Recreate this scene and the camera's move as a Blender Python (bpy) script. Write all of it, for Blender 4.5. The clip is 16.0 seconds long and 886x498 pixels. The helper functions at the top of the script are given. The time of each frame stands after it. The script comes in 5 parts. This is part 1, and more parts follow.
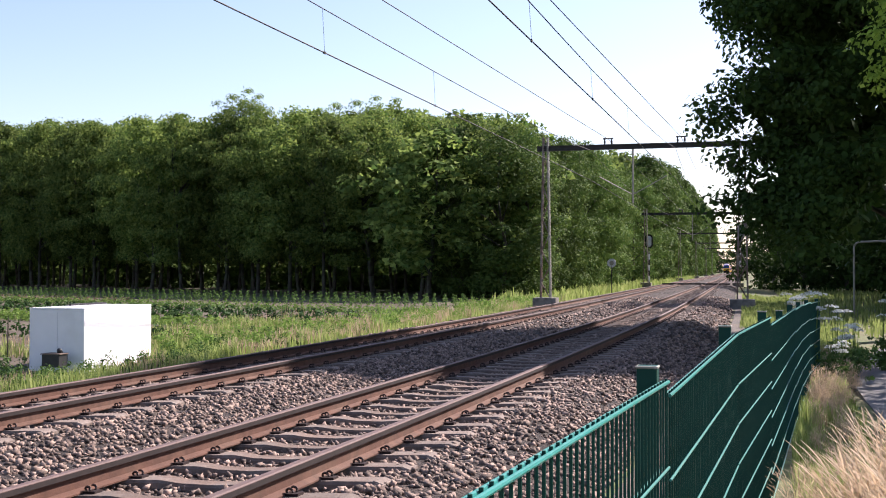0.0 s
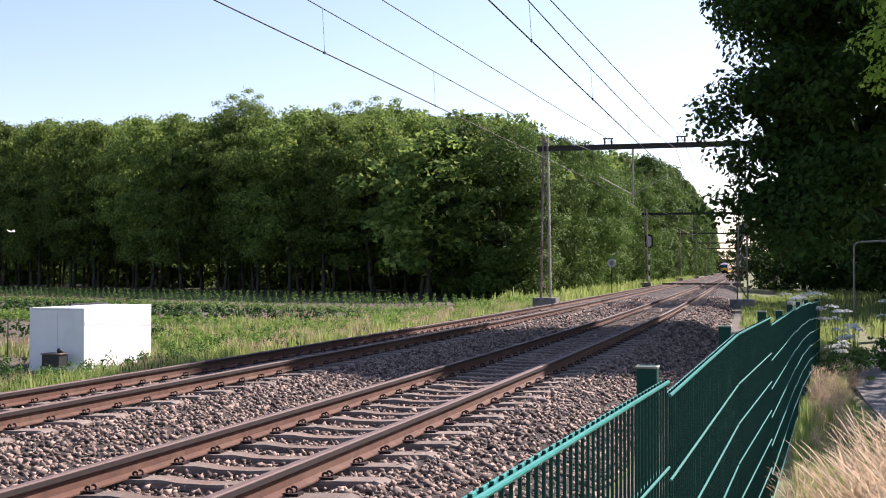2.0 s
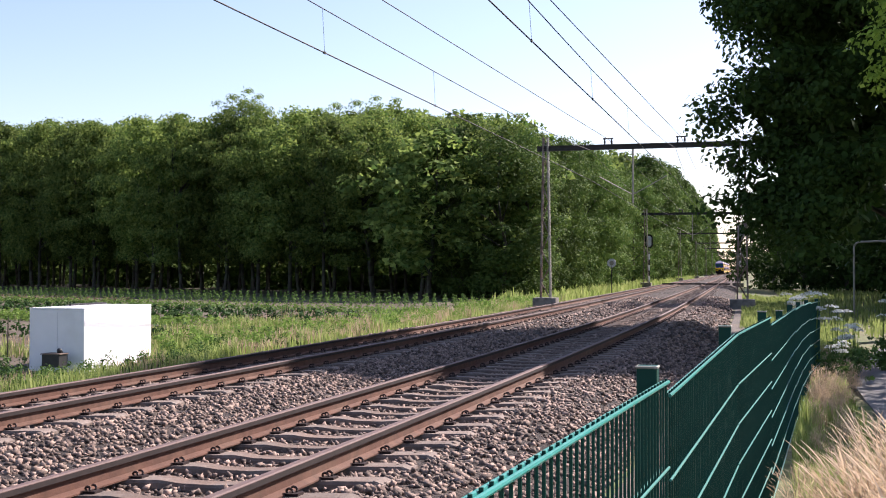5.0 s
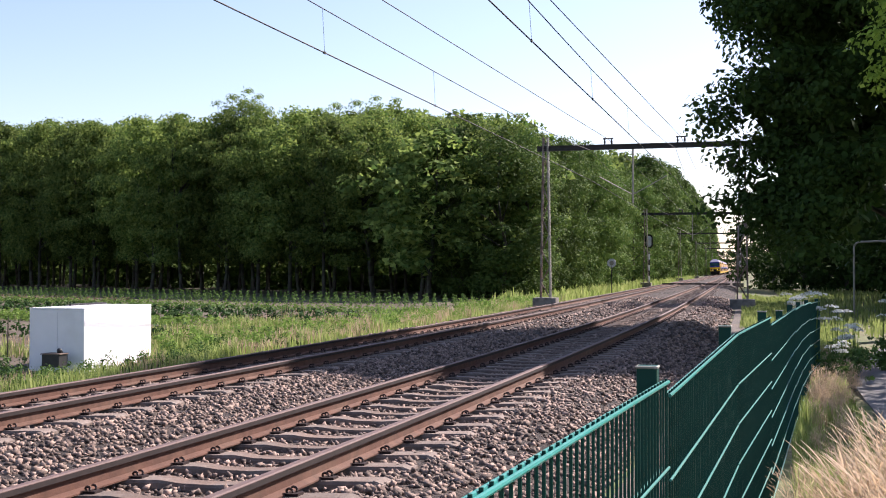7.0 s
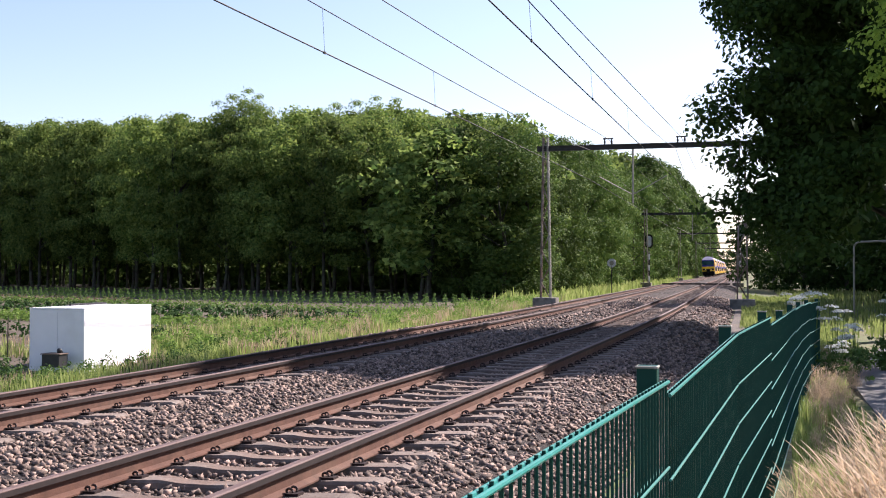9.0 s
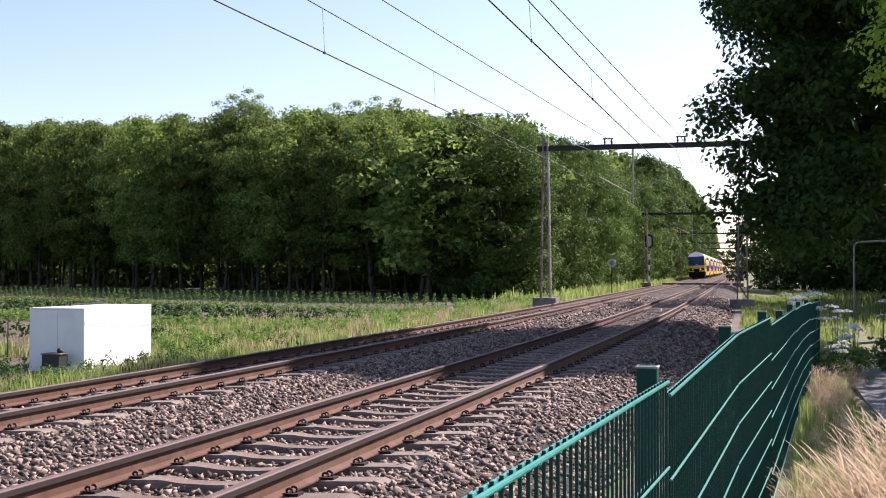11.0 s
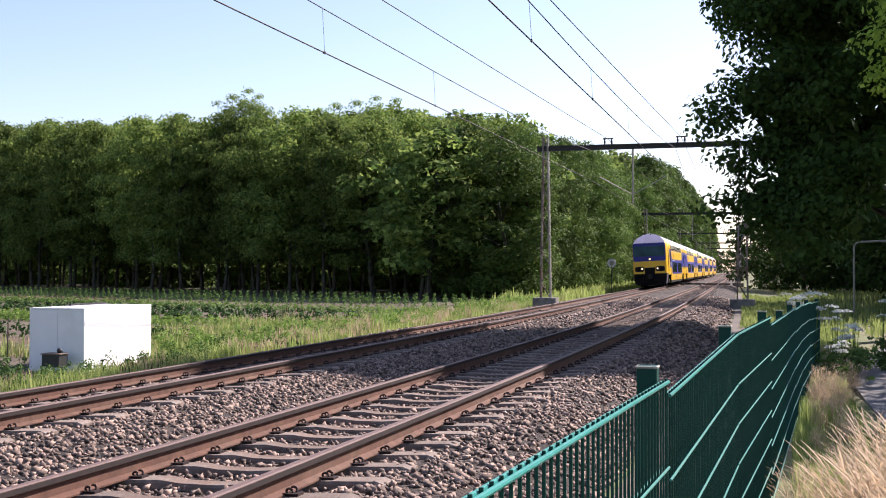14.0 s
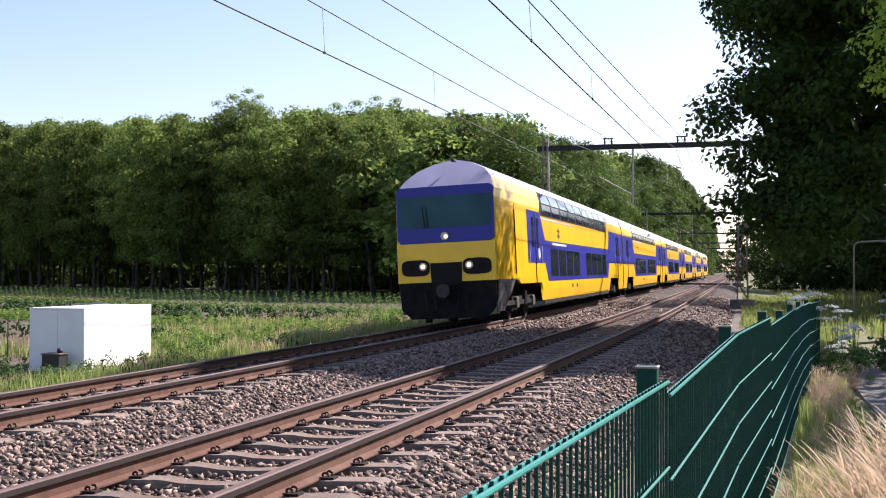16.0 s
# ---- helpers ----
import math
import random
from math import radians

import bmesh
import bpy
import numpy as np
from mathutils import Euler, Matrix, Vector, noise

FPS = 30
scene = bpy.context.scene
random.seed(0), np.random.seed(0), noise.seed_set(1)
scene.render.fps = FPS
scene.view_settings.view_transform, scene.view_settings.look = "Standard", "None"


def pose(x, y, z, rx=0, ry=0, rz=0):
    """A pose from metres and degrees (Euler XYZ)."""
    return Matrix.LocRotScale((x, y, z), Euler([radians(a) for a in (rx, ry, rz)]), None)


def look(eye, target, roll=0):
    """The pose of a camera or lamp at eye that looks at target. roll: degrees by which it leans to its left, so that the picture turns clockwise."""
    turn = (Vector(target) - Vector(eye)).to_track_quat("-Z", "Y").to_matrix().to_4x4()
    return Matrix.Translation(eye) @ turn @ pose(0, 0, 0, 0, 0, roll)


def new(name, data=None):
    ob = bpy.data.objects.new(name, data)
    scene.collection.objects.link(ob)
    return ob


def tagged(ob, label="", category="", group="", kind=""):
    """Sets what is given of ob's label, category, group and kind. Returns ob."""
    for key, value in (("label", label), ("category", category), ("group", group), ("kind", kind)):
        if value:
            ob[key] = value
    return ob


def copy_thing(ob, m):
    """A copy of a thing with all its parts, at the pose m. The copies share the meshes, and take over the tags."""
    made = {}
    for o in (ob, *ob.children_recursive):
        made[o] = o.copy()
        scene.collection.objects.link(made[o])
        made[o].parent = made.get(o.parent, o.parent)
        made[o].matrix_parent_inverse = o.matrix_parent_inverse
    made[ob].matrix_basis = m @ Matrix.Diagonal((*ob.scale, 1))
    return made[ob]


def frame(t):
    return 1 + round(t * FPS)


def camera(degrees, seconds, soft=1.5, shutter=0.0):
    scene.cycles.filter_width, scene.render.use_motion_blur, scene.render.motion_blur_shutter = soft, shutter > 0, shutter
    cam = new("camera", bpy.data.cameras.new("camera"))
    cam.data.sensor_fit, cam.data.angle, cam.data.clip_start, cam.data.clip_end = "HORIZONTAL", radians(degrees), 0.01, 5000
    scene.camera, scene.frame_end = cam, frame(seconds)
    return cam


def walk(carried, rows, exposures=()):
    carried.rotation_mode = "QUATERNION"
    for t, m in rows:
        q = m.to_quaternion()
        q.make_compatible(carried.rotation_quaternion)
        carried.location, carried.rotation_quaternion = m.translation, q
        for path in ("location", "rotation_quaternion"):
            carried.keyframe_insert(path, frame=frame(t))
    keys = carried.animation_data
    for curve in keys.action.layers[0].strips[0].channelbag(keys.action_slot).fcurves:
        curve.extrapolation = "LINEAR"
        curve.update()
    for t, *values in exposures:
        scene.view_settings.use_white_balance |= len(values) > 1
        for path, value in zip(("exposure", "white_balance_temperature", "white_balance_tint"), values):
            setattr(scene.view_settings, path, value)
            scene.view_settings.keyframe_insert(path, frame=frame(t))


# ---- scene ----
# ---------- camera and its walk ----------
cam = camera(43.604, 16.0, soft=1.05)
EYE = (0.0, 0.0, 1.336)
CAM_POSE = look(EYE, (EYE[0] - 29.83, EYE[1] + 95.43, EYE[2] + 1.85), 0.07)
walk(cam, [(0.0, CAM_POSE), (16.0, CAM_POSE)], exposures=[(0.0, 1.29, 6500, 24), (16.0, 1.29, 6500, 24)])

# ---------- world and sun ----------
SUN_EL, SUN_AZ = radians(41), math.atan2(0.819, 0.574)      # height; direction in the plan, from +x towards +y
world = bpy.data.worlds.new("world")
scene.world = world
world.use_nodes = True
wn = world.node_tree.nodes
sky = wn.new("ShaderNodeTexSky")
sky.sky_type, sky.sun_disc = "NISHITA", False
sky.sun_elevation, sky.sun_rotation = SUN_EL, math.pi / 2 - SUN_AZ
sky.air_density, sky.dust_density, sky.ozone_density = 1.0, 0.8, 1.2
wn["Background"].inputs["Strength"].default_value = 0.085
world.node_tree.links.new(sky.outputs[0], wn["Background"].inputs["Color"])
sun_data = bpy.data.lights.new("sun", "SUN")
sun_data.energy, sun_data.angle, sun_data.color = 5.0, radians(0.5), (1.0, 0.95, 0.86)
sun = new("sun", sun_data)
SUN_DIR = Vector((math.cos(SUN_EL) * math.cos(SUN_AZ), math.cos(SUN_EL) * math.sin(SUN_AZ), math.sin(SUN_EL)))
sun.matrix_world = look(SUN_DIR * 200, (0, 0, 0))


# ---------- materials ----------
def mat(name, base, rough=0.6, metal=0.0, var=0.25, scale=8.0, bump=0.0, bscale=40.0, second=None, smix=0.5, sscale=1.5,
        random_amt=0.0, island=0.0, emit=None, estr=0.0, coat=0.0, bdist=0.02, spec=0.4):
    """Principled surface with fine grain, a larger stain layer, and a spread of tone per object or per island."""
    m = bpy.data.materials.new(name)
    m.use_nodes = True
    nt = m.node_tree
    n, ln = nt.nodes, nt.links
    b = n["Principled BSDF"]
    geo = n.new("ShaderNodeTexCoord")
    t1 = n.new("ShaderNodeTexNoise")
    t1.inputs["Scale"].default_value, t1.inputs["Detail"].default_value = scale, 6
    ln.new(geo.outputs["Object"], t1.inputs["Vector"])
    r1 = n.new("ShaderNodeMapRange")
    r1.inputs[1].default_value, r1.inputs[2].default_value = 0.3, 0.7
    r1.inputs[3].default_value, r1.inputs[4].default_value = 0.88 * (1 - var), 0.88 * (1 + var)
    ln.new(t1.outputs[0], r1.inputs[0])
    value = r1.outputs[0]
    if random_amt or island:
        src = n.new("ShaderNodeObjectInfo") if random_amt else n.new("ShaderNodeNewGeometry")
        r2 = n.new("ShaderNodeMapRange")
        amt = random_amt or island
        r2.inputs[3].default_value, r2.inputs[4].default_value = 1 - amt, 1 + amt
        ln.new(src.outputs["Random" if random_amt else "Random Per Island"], r2.inputs[0])
        mm = n.new("ShaderNodeMath")
        mm.operation = "MULTIPLY"
        ln.new(value, mm.inputs[0])
        ln.new(r2.outputs[0], mm.inputs[1])
        value = mm.outputs[0]
    rgb = n.new("ShaderNodeRGB")
    rgb.outputs[0].default_value = (*base, 1)
    col = rgb.outputs[0]
    if second:
        t2 = n.new("ShaderNodeTexNoise")
        t2.inputs["Scale"].default_value, t2.inputs["Detail"].default_value = sscale, 5
        ln.new(geo.outputs["Object"], t2.inputs["Vector"])
        r3 = n.new("ShaderNodeMapRange")
        r3.inputs[1].default_value, r3.inputs[2].default_value = 0.62 - smix * 0.4, 0.82 - smix * 0.4
        ln.new(t2.outputs[0], r3.inputs[0])
        mx = n.new("ShaderNodeMix")
        mx.data_type = "RGBA"
        ln.new(r3.outputs[0], mx.inputs[0])
        ln.new(col, mx.inputs[6])
        mx.inputs[7].default_value = (*second, 1)
        col = mx.outputs[2]
    vm = n.new("ShaderNodeVectorMath")
    vm.operation = "SCALE"
    ln.new(col, vm.inputs[0])
    ln.new(value, vm.inputs["Scale"])
    ln.new(vm.outputs[0], b.inputs["Base Color"])
    b.inputs["Roughness"].default_value, b.inputs["Metallic"].default_value = rough, metal
    b.inputs["Coat Weight"].default_value = coat
    b.inputs["Specular IOR Level"].default_value = spec
    if bump:
        t3 = n.new("ShaderNodeTexNoise")
        t3.inputs["Scale"].default_value, t3.inputs["Detail"].default_value = bscale, 4
        ln.new(geo.outputs["Object"], t3.inputs["Vector"])
        bp = n.new("ShaderNodeBump")
        bp.inputs["Strength"].default_value, bp.inputs["Distance"].default_value = bump, bdist
        ln.new(t3.outputs[0], bp.inputs["Height"])
        ln.new(bp.outputs[0], b.inputs["Normal"])
    if emit:
        b.inputs["Emission Color"].default_value, b.inputs["Emission Strength"].default_value = (*emit, 1), estr
    return m


def leaf_mat(name, base, second, through_amt=0.35, spread=0.35):
    """Leaves: reflect green, let some light through, each one of its own tone."""
    m = bpy.data.materials.new(name)
    m.use_nodes = True
    nt = m.node_tree
    n, ln = nt.nodes, nt.links
    b = n["Principled BSDF"]
    g = n.new("ShaderNodeNewGeometry")
    mx = n.new("ShaderNodeMix")
    mx.data_type = "RGBA"
    ln.new(g.outputs["Random Per Island"], mx.inputs[0])
    mx.inputs[6].default_value, mx.inputs[7].default_value = (*base, 1), (*second, 1)
    oi = n.new("ShaderNodeObjectInfo")
    r = n.new("ShaderNodeMapRange")
    r.inputs[3].default_value, r.inputs[4].default_value = 0.9 * (1 - spread), 0.9 * (1 + spread)
    ln.new(oi.outputs["Random"], r.inputs[0])
    vm = n.new("ShaderNodeVectorMath")
    vm.operation = "SCALE"
    ln.new(mx.outputs[2], vm.inputs[0])
    ln.new(r.outputs[0], vm.inputs["Scale"])
    ln.new(vm.outputs[0], b.inputs["Base Color"])
    b.inputs["Roughness"].default_value = 0.7
    b.inputs["Specular IOR Level"].default_value = 0.08
    tr = n.new("ShaderNodeBsdfTranslucent")
    ln.new(vm.outputs[0], tr.inputs["Color"])
    ms = n.new("ShaderNodeMixShader")
    ms.inputs[0].default_value = through_amt
    ln.new(b.outputs[0], ms.inputs[1])
    ln.new(tr.outputs[0], ms.inputs[2])
    ln.new(ms.outputs[0], n["Material Output"].inputs["Surface"])
    return m


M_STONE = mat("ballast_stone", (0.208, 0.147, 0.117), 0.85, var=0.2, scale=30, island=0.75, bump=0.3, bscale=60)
# bed far darker than the stones: shade between stones put into its colour
M_BED_SHADE = mat("ballast_bed", (0.03, 0.022, 0.019), 0.95, var=0.5, scale=22, bump=1.0, bscale=26, second=(0.055, 0.038, 0.03), sscale=0.35, bdist=0.05)
M_CONC = mat("sleeper_concrete", (0.185, 0.145, 0.12), 0.85, var=0.22, scale=25, bump=0.25, bscale=70, second=(0.15, 0.1, 0.075), sscale=3, random_amt=0.2)
M_RAILTOP = mat("rail_head_steel", (0.125, 0.078, 0.068), 0.75, 0.0, var=0.15, scale=14)
# dark flank colour, with the shade under the rail head painted in
M_FLANK_SHADE = mat("rail_flank_shade", (0.022, 0.014, 0.012), 0.8, var=0.3, scale=12)
M_RUST = mat("rail_rust", (0.108, 0.048, 0.03), 0.8, 0.1, var=0.22, scale=9, bump=0.15, bscale=60, second=(0.12, 0.062, 0.04), sscale=2)
M_CLIP = mat("clip_steel", (0.045, 0.03, 0.028), 0.6, 0.5, var=0.2)
M_SOIL = mat("field_soil", (0.075, 0.055, 0.036), 0.95, var=0.35, scale=6, bump=0.6, bscale=12, second=(0.10, 0.08, 0.05), sscale=0.6)
M_VERGE = mat("verge_ground", (0.085, 0.115, 0.035), 0.95, var=0.4, scale=7, bump=0.6, bscale=14, second=(0.14, 0.125, 0.06), sscale=0.8)
M_FFLOOR = mat("forest_floor", (0.05, 0.045, 0.025), 0.95, var=0.4, scale=3, bump=0.5, bscale=8)
M_ASPHALT = mat("path_asphalt", (0.17, 0.165, 0.16), 0.85, var=0.12, scale=40, bump=0.2, bscale=120, second=(0.13, 0.125, 0.12), sscale=0.9)
M_CINDER = mat("walkway_gravel", (0.105, 0.09, 0.08), 0.95, var=0.35, scale=30, bump=0.5, bscale=50, second=(0.15, 0.12, 0.09), sscale=0.9)
# one green paint, light put into colour: shaded bars and posts, sunlit rails
M_FENCE_SHADED = mat("fence_green_shaded", (0.004, 0.052, 0.039), 0.5, var=0.12, scale=12, spec=0.15)
M_FENCE_SUNLIT = mat("fence_green_sunlit", (0.025, 0.22, 0.19), 0.33, var=0.1, scale=14)
M_WHITE = mat("white_paint", (0.8, 0.8, 0.82), 0.4, var=0.03, scale=4, second=(0.7, 0.7, 0.71), smix=0.3, sscale=1.2)
M_DARKMETAL = mat("dark_metal", (0.03, 0.03, 0.032), 0.55, 0.3, var=0.25, scale=10)
M_MAST = mat("mast_rusty_steel", (0.16, 0.10, 0.075), 0.75, 0.2, var=0.3, scale=6, second=(0.22, 0.2, 0.18), sscale=1.2)
M_GALV = mat("galvanised_steel", (0.30, 0.28, 0.235), 0.6, 0.2, var=0.15, scale=8)
M_BEAM = mat("beam_dark_steel", (0.035, 0.033, 0.033), 0.6, 0.3, var=0.25, scale=5)
M_WIRE = mat("overhead_wire_copper", (0.03, 0.026, 0.026), 0.7, 0.0, var=0.2)
M_FOOT = mat("footing_concrete", (0.22, 0.20, 0.18), 0.9, var=0.25, scale=7, bump=0.3, bscale=30, second=(0.12, 0.11, 0.1), sscale=2)
M_BARK = mat("bark", (0.045, 0.036, 0.028), 0.9, var=0.35, scale=6, bump=0.6, bscale=18, second=(0.06, 0.07, 0.04), sscale=2)
M_LEAF_F = leaf_mat("forest_leaf", (0.06, 0.12, 0.03), (0.25, 0.32, 0.08), 0.5, 0.36)
M_LEAF_E = leaf_mat("edge_leaf", (0.05, 0.105, 0.024), (0.12, 0.175, 0.04), 0.25, 0.42)
M_LEAF_D = leaf_mat("dark_crop_leaf", (0.028, 0.066, 0.02), (0.06, 0.115, 0.035), 0.2, 0.2)
# roadside leaves darkened: their shaded, backlit side put into the colour
M_LEAF_SHADED = leaf_mat("roadside_leaf_shaded", (0.022, 0.05, 0.012), (0.045, 0.085, 0.018), 0.2, 0.2)
M_WITHER = leaf_mat("withered_leaf", (0.15, 0.10, 0.07), (0.24, 0.17, 0.11), 0.3, 0.1)
M_LEAF_C = leaf_mat("crop_leaf", (0.13, 0.23, 0.045), (0.22, 0.33, 0.08), 0.35, 0.2)
# very bright leaf tones: sunlight put into the colour
M_LEAF_SUNLIT = leaf_mat("sunlit_branch_leaf", (0.24, 0.38, 0.06), (0.42, 0.56, 0.11), 0.6, 0.1)
M_LEAF_H = leaf_mat("hedge_leaf", (0.07, 0.14, 0.035), (0.13, 0.21, 0.06), 0.35, 0.2)
M_GRASS = leaf_mat("green_grass", (0.18, 0.26, 0.06), (0.36, 0.40, 0.15), 0.45, 0.2)
M_STRAW = leaf_mat("dry_grass", (0.36, 0.27, 0.17), (0.62, 0.47, 0.33), 0.4, 0.22)
M_FLOWER = leaf_mat("white_umbel", (0.75, 0.76, 0.7), (0.8, 0.8, 0.76), 0.25, 0.05)
M_YELLOW = mat("train_yellow", (0.98, 0.58, 0.008), 0.35, var=0.04, scale=2, second=(0.85, 0.47, 0.008), smix=0.3, sscale=0.7, coat=0.3)
M_BLUE = mat("train_blue", (0.016, 0.022, 0.27), 0.4, var=0.08, scale=2, coat=0.1, spec=0.3)
# roof grey, with the front brow's bluish shade put into its colour
M_ROOF_SHADED = mat("train_roof_shaded_grey", (0.35, 0.34, 0.49), 0.55, var=0.08, scale=1.5, second=(0.29, 0.28, 0.39), smix=0.4, sscale=0.6)
M_UNDER = mat("train_underframe", (0.013, 0.0125, 0.016), 0.9, 0.0, var=0.3, scale=5, second=(0.02, 0.016, 0.013), sscale=2, spec=0.12)
M_GLASS = mat("train_window_glass", (0.03, 0.04, 0.055), 0.08, 0.0, var=0.05, scale=1, coat=0.6)
M_WSCREEN = mat("windscreen_glass", (0.016, 0.07, 0.088), 0.08, var=0.3, scale=1.2, spec=0.16)
M_GLASS_DARK = mat("upper_window_glass", (0.012, 0.014, 0.03), 0.12, var=0.1, scale=1, spec=0.3)
M_APRON = mat("apron_grey_paint", (0.075, 0.075, 0.09), 0.6, var=0.3, scale=4, second=(0.03, 0.028, 0.03), sscale=2)
M_AXLE = mat("dusty_axle_box", (0.045, 0.04, 0.038), 0.7, var=0.5, scale=9)
M_LAMP = mat("headlamp_glow", (0.9, 0.8, 0.6), 0.3, emit=(1.0, 0.68, 0.30), estr=1.5)
M_LAMPOFF = mat("lamp_lens", (0.45, 0.40, 0.33), 0.15, var=0.05, coat=0.5)
M_BLACK = mat("black_rubber", (0.006, 0.006, 0.007), 0.6, var=0.1, spec=0.2)
M_RED = mat("logo_dark_line", (0.03, 0.03, 0.10), 0.5, var=0.05)
M_DULLWHITE = mat("signal_white", (0.62, 0.62, 0.66), 0.5, var=0.06, scale=6)
M_WING = leaf_mat("butterfly_wing", (0.8, 0.8, 0.74), (0.82, 0.82, 0.76), 0.35, 0.02)


# ---------- builders ----------
def mesh_ob(name, verts, faces, material, parent=None, label="", smooth=False):
    me = bpy.data.meshes.new(name)
    me.from_pydata([tuple(v) for v in verts], [], faces)
    me.materials.append(material)
    if smooth:
        me.shade_smooth()
    ob = new(name, me)
    ob.parent = parent
    return tagged(ob, label) if label else ob


def np_mesh(name, verts, quads, material, smooth=False):
    """A mesh from arrays of vertices (n, 3) and faces (m, k)."""
    me = bpy.data.meshes.new(name)
    k = quads.shape[1]
    me.vertices.add(len(verts))
    me.vertices.foreach_set("co", np.ascontiguousarray(verts, dtype=np.float32).ravel())
    me.loops.add(quads.size)
    me.loops.foreach_set("vertex_index", np.ascontiguousarray(quads, dtype=np.int32).ravel())
    me.polygons.add(len(quads))
    me.polygons.foreach_set("loop_start", np.arange(0, quads.size, k, dtype=np.int32))
    me.polygons.foreach_set("loop_total", np.full(len(quads), k, dtype=np.int32))
    me.update(calc_edges=True)
    me.materials.append(material)
    if smooth:
        me.shade_smooth()
    return me


def part(name, bm, material, parent=None, label="", bevel=0.0, smooth=False):
    """Links a bmesh as one mesh object under a thing or a part."""
    if bevel:
        bmesh.ops.bevel(bm, geom=list(bm.edges), offset=bevel, segments=2, profile=0.6, affect="EDGES", clamp_overlap=True)
    me = bpy.data.meshes.new(name)
    bm.to_mesh(me)
    bm.free()
    me.materials.append(material)
    if smooth:
        me.shade_smooth()
    ob = new(name, me)
    ob.parent = parent
    return tagged(ob, label) if label else ob


def box(cx, cy, cz, sx, sy, sz, bm=None, rz=0.0):
    bm = bm or bmesh.new()
    bmesh.ops.create_cube(bm, size=1, matrix=Matrix.Translation((cx, cy, cz)) @ pose(0, 0, 0, 0, 0, rz) @ Matrix.Diagonal((sx, sy, sz, 1)))
    return bm


def rod(p, q, r1, r2=None, n=10, bm=None):
    """A round bar from p to q."""
    bm = bm or bmesh.new()
    p, q = Vector(p), Vector(q)
    d = q - p
    m = Matrix.Translation((p + q) / 2) @ d.to_track_quat("Z", "Y").to_matrix().to_4x4()
    bmesh.ops.create_cone(bm, cap_ends=True, segments=n, radius1=r1, radius2=r1 if r2 is None else r2, depth=d.length, matrix=m)
    return bm


def prism(points, y0, y1, bm=None, axis="y"):
    """Extrudes an outline of (a, b) from y0 to y1; axis y: points are x, z; axis x: points are y, z."""
    bm = bm or bmesh.new()
    place = (lambda a, b, s: (a, s, b)) if axis == "y" else (lambda a, b, s: (s, a, b))
    one = [bm.verts.new(place(a, b, y0)) for a, b in points]
    two = [bm.verts.new(place(a, b, y1)) for a, b in points]
    k = len(points)
    bm.faces.new(one)
    bm.faces.new(two[::-1])
    for i in range(k):
        bm.faces.new((one[i], two[i], two[(i + 1) % k], one[(i + 1) % k]))
    bmesh.ops.recalc_face_normals(bm, faces=list(bm.faces))
    return bm


def empty(name, m=None, label="", category="", group="", kind=""):
    ob = new(name)
    ob.empty_display_size = 0.2
    if m is not None:
        ob.matrix_world = m
    return tagged(ob, label, category, group, kind)


# ---------- the line of the railway ----------
X0, DT, ZFAR = -3.913, -3.871, -0.042
K, S0, S1 = 0.00099, 5.61, 44.9
CANT = (0.0503, 0.0469)
SPACING = 0.5774


def line_at(s):
    """Plan point and turn to the left of the near track's axis after s metres."""
    a, e = min(max(s - S0, 0), S1 - S0), max(s - S1, 0)
    th = K * a
    return X0 - (1 - math.cos(th)) / K - e * math.sin(th), min(s, S0) + math.sin(th) / K + e * math.cos(th), th


def on_line(s, off, z, track=0):
    """A point beside the axis of a track (0 near, 1 far) at height z over its canted rails."""
    x, y, th = line_at(s)
    o = off + (DT if track else 0)
    return Vector((x + o * math.cos(th), y + o * math.sin(th), z + CANT[track] * off + (ZFAR if track else 0)))


def track_pose(s, track, off=0.0, z=0.0):
    p = on_line(s, off, z, track)
    th = line_at(s)[2]
    return Matrix.Translation(p) @ Matrix.Rotation(th, 4, "Z") @ Matrix.Rotation(-math.atan(CANT[track]), 4, "Y")


def sweep(outline, stations, track=0, closed=True, flat=False):
    """Sweeps an outline of (offset, height) along the line."""
    verts, faces = [], []
    k = len(outline)
    for s in stations:
        for a, b in outline:
            if flat:
                x, y, th = line_at(s)
                verts.append((x + a * math.cos(th), y + a * math.sin(th), b))
            else:
                verts.append(tuple(on_line(s, a, b, track)))
    for i in range(len(stations) - 1):
        for j in range(k if closed else k - 1):
            a, b = i * k + j, i * k + (j + 1) % k
            faces.append((a, a + k, b + k, b))
    return verts, faces


STATIONS = [-12 + 2 * i for i in range(40)] + [70 + 10 * i for i in range(66)]
# ---------- ground ----------
def ground_height(x, y):
    """The lie of the land beside the line."""
    s = y
    ax = line_at(s)[0]
    o = x - ax
    if o > 0:
        z = -0.42 - 0.10 * min(max((o - 3.4) / 1.0, 0), 1)
    else:
        z = -0.36 - 0.29 * min(max((-o - 6.0) / 2.5, 0), 1)
    return z + 0.07 * min(max((-x - 12.0) / 2.0, 0), 1) * (1 if o < -8.5 else 0)


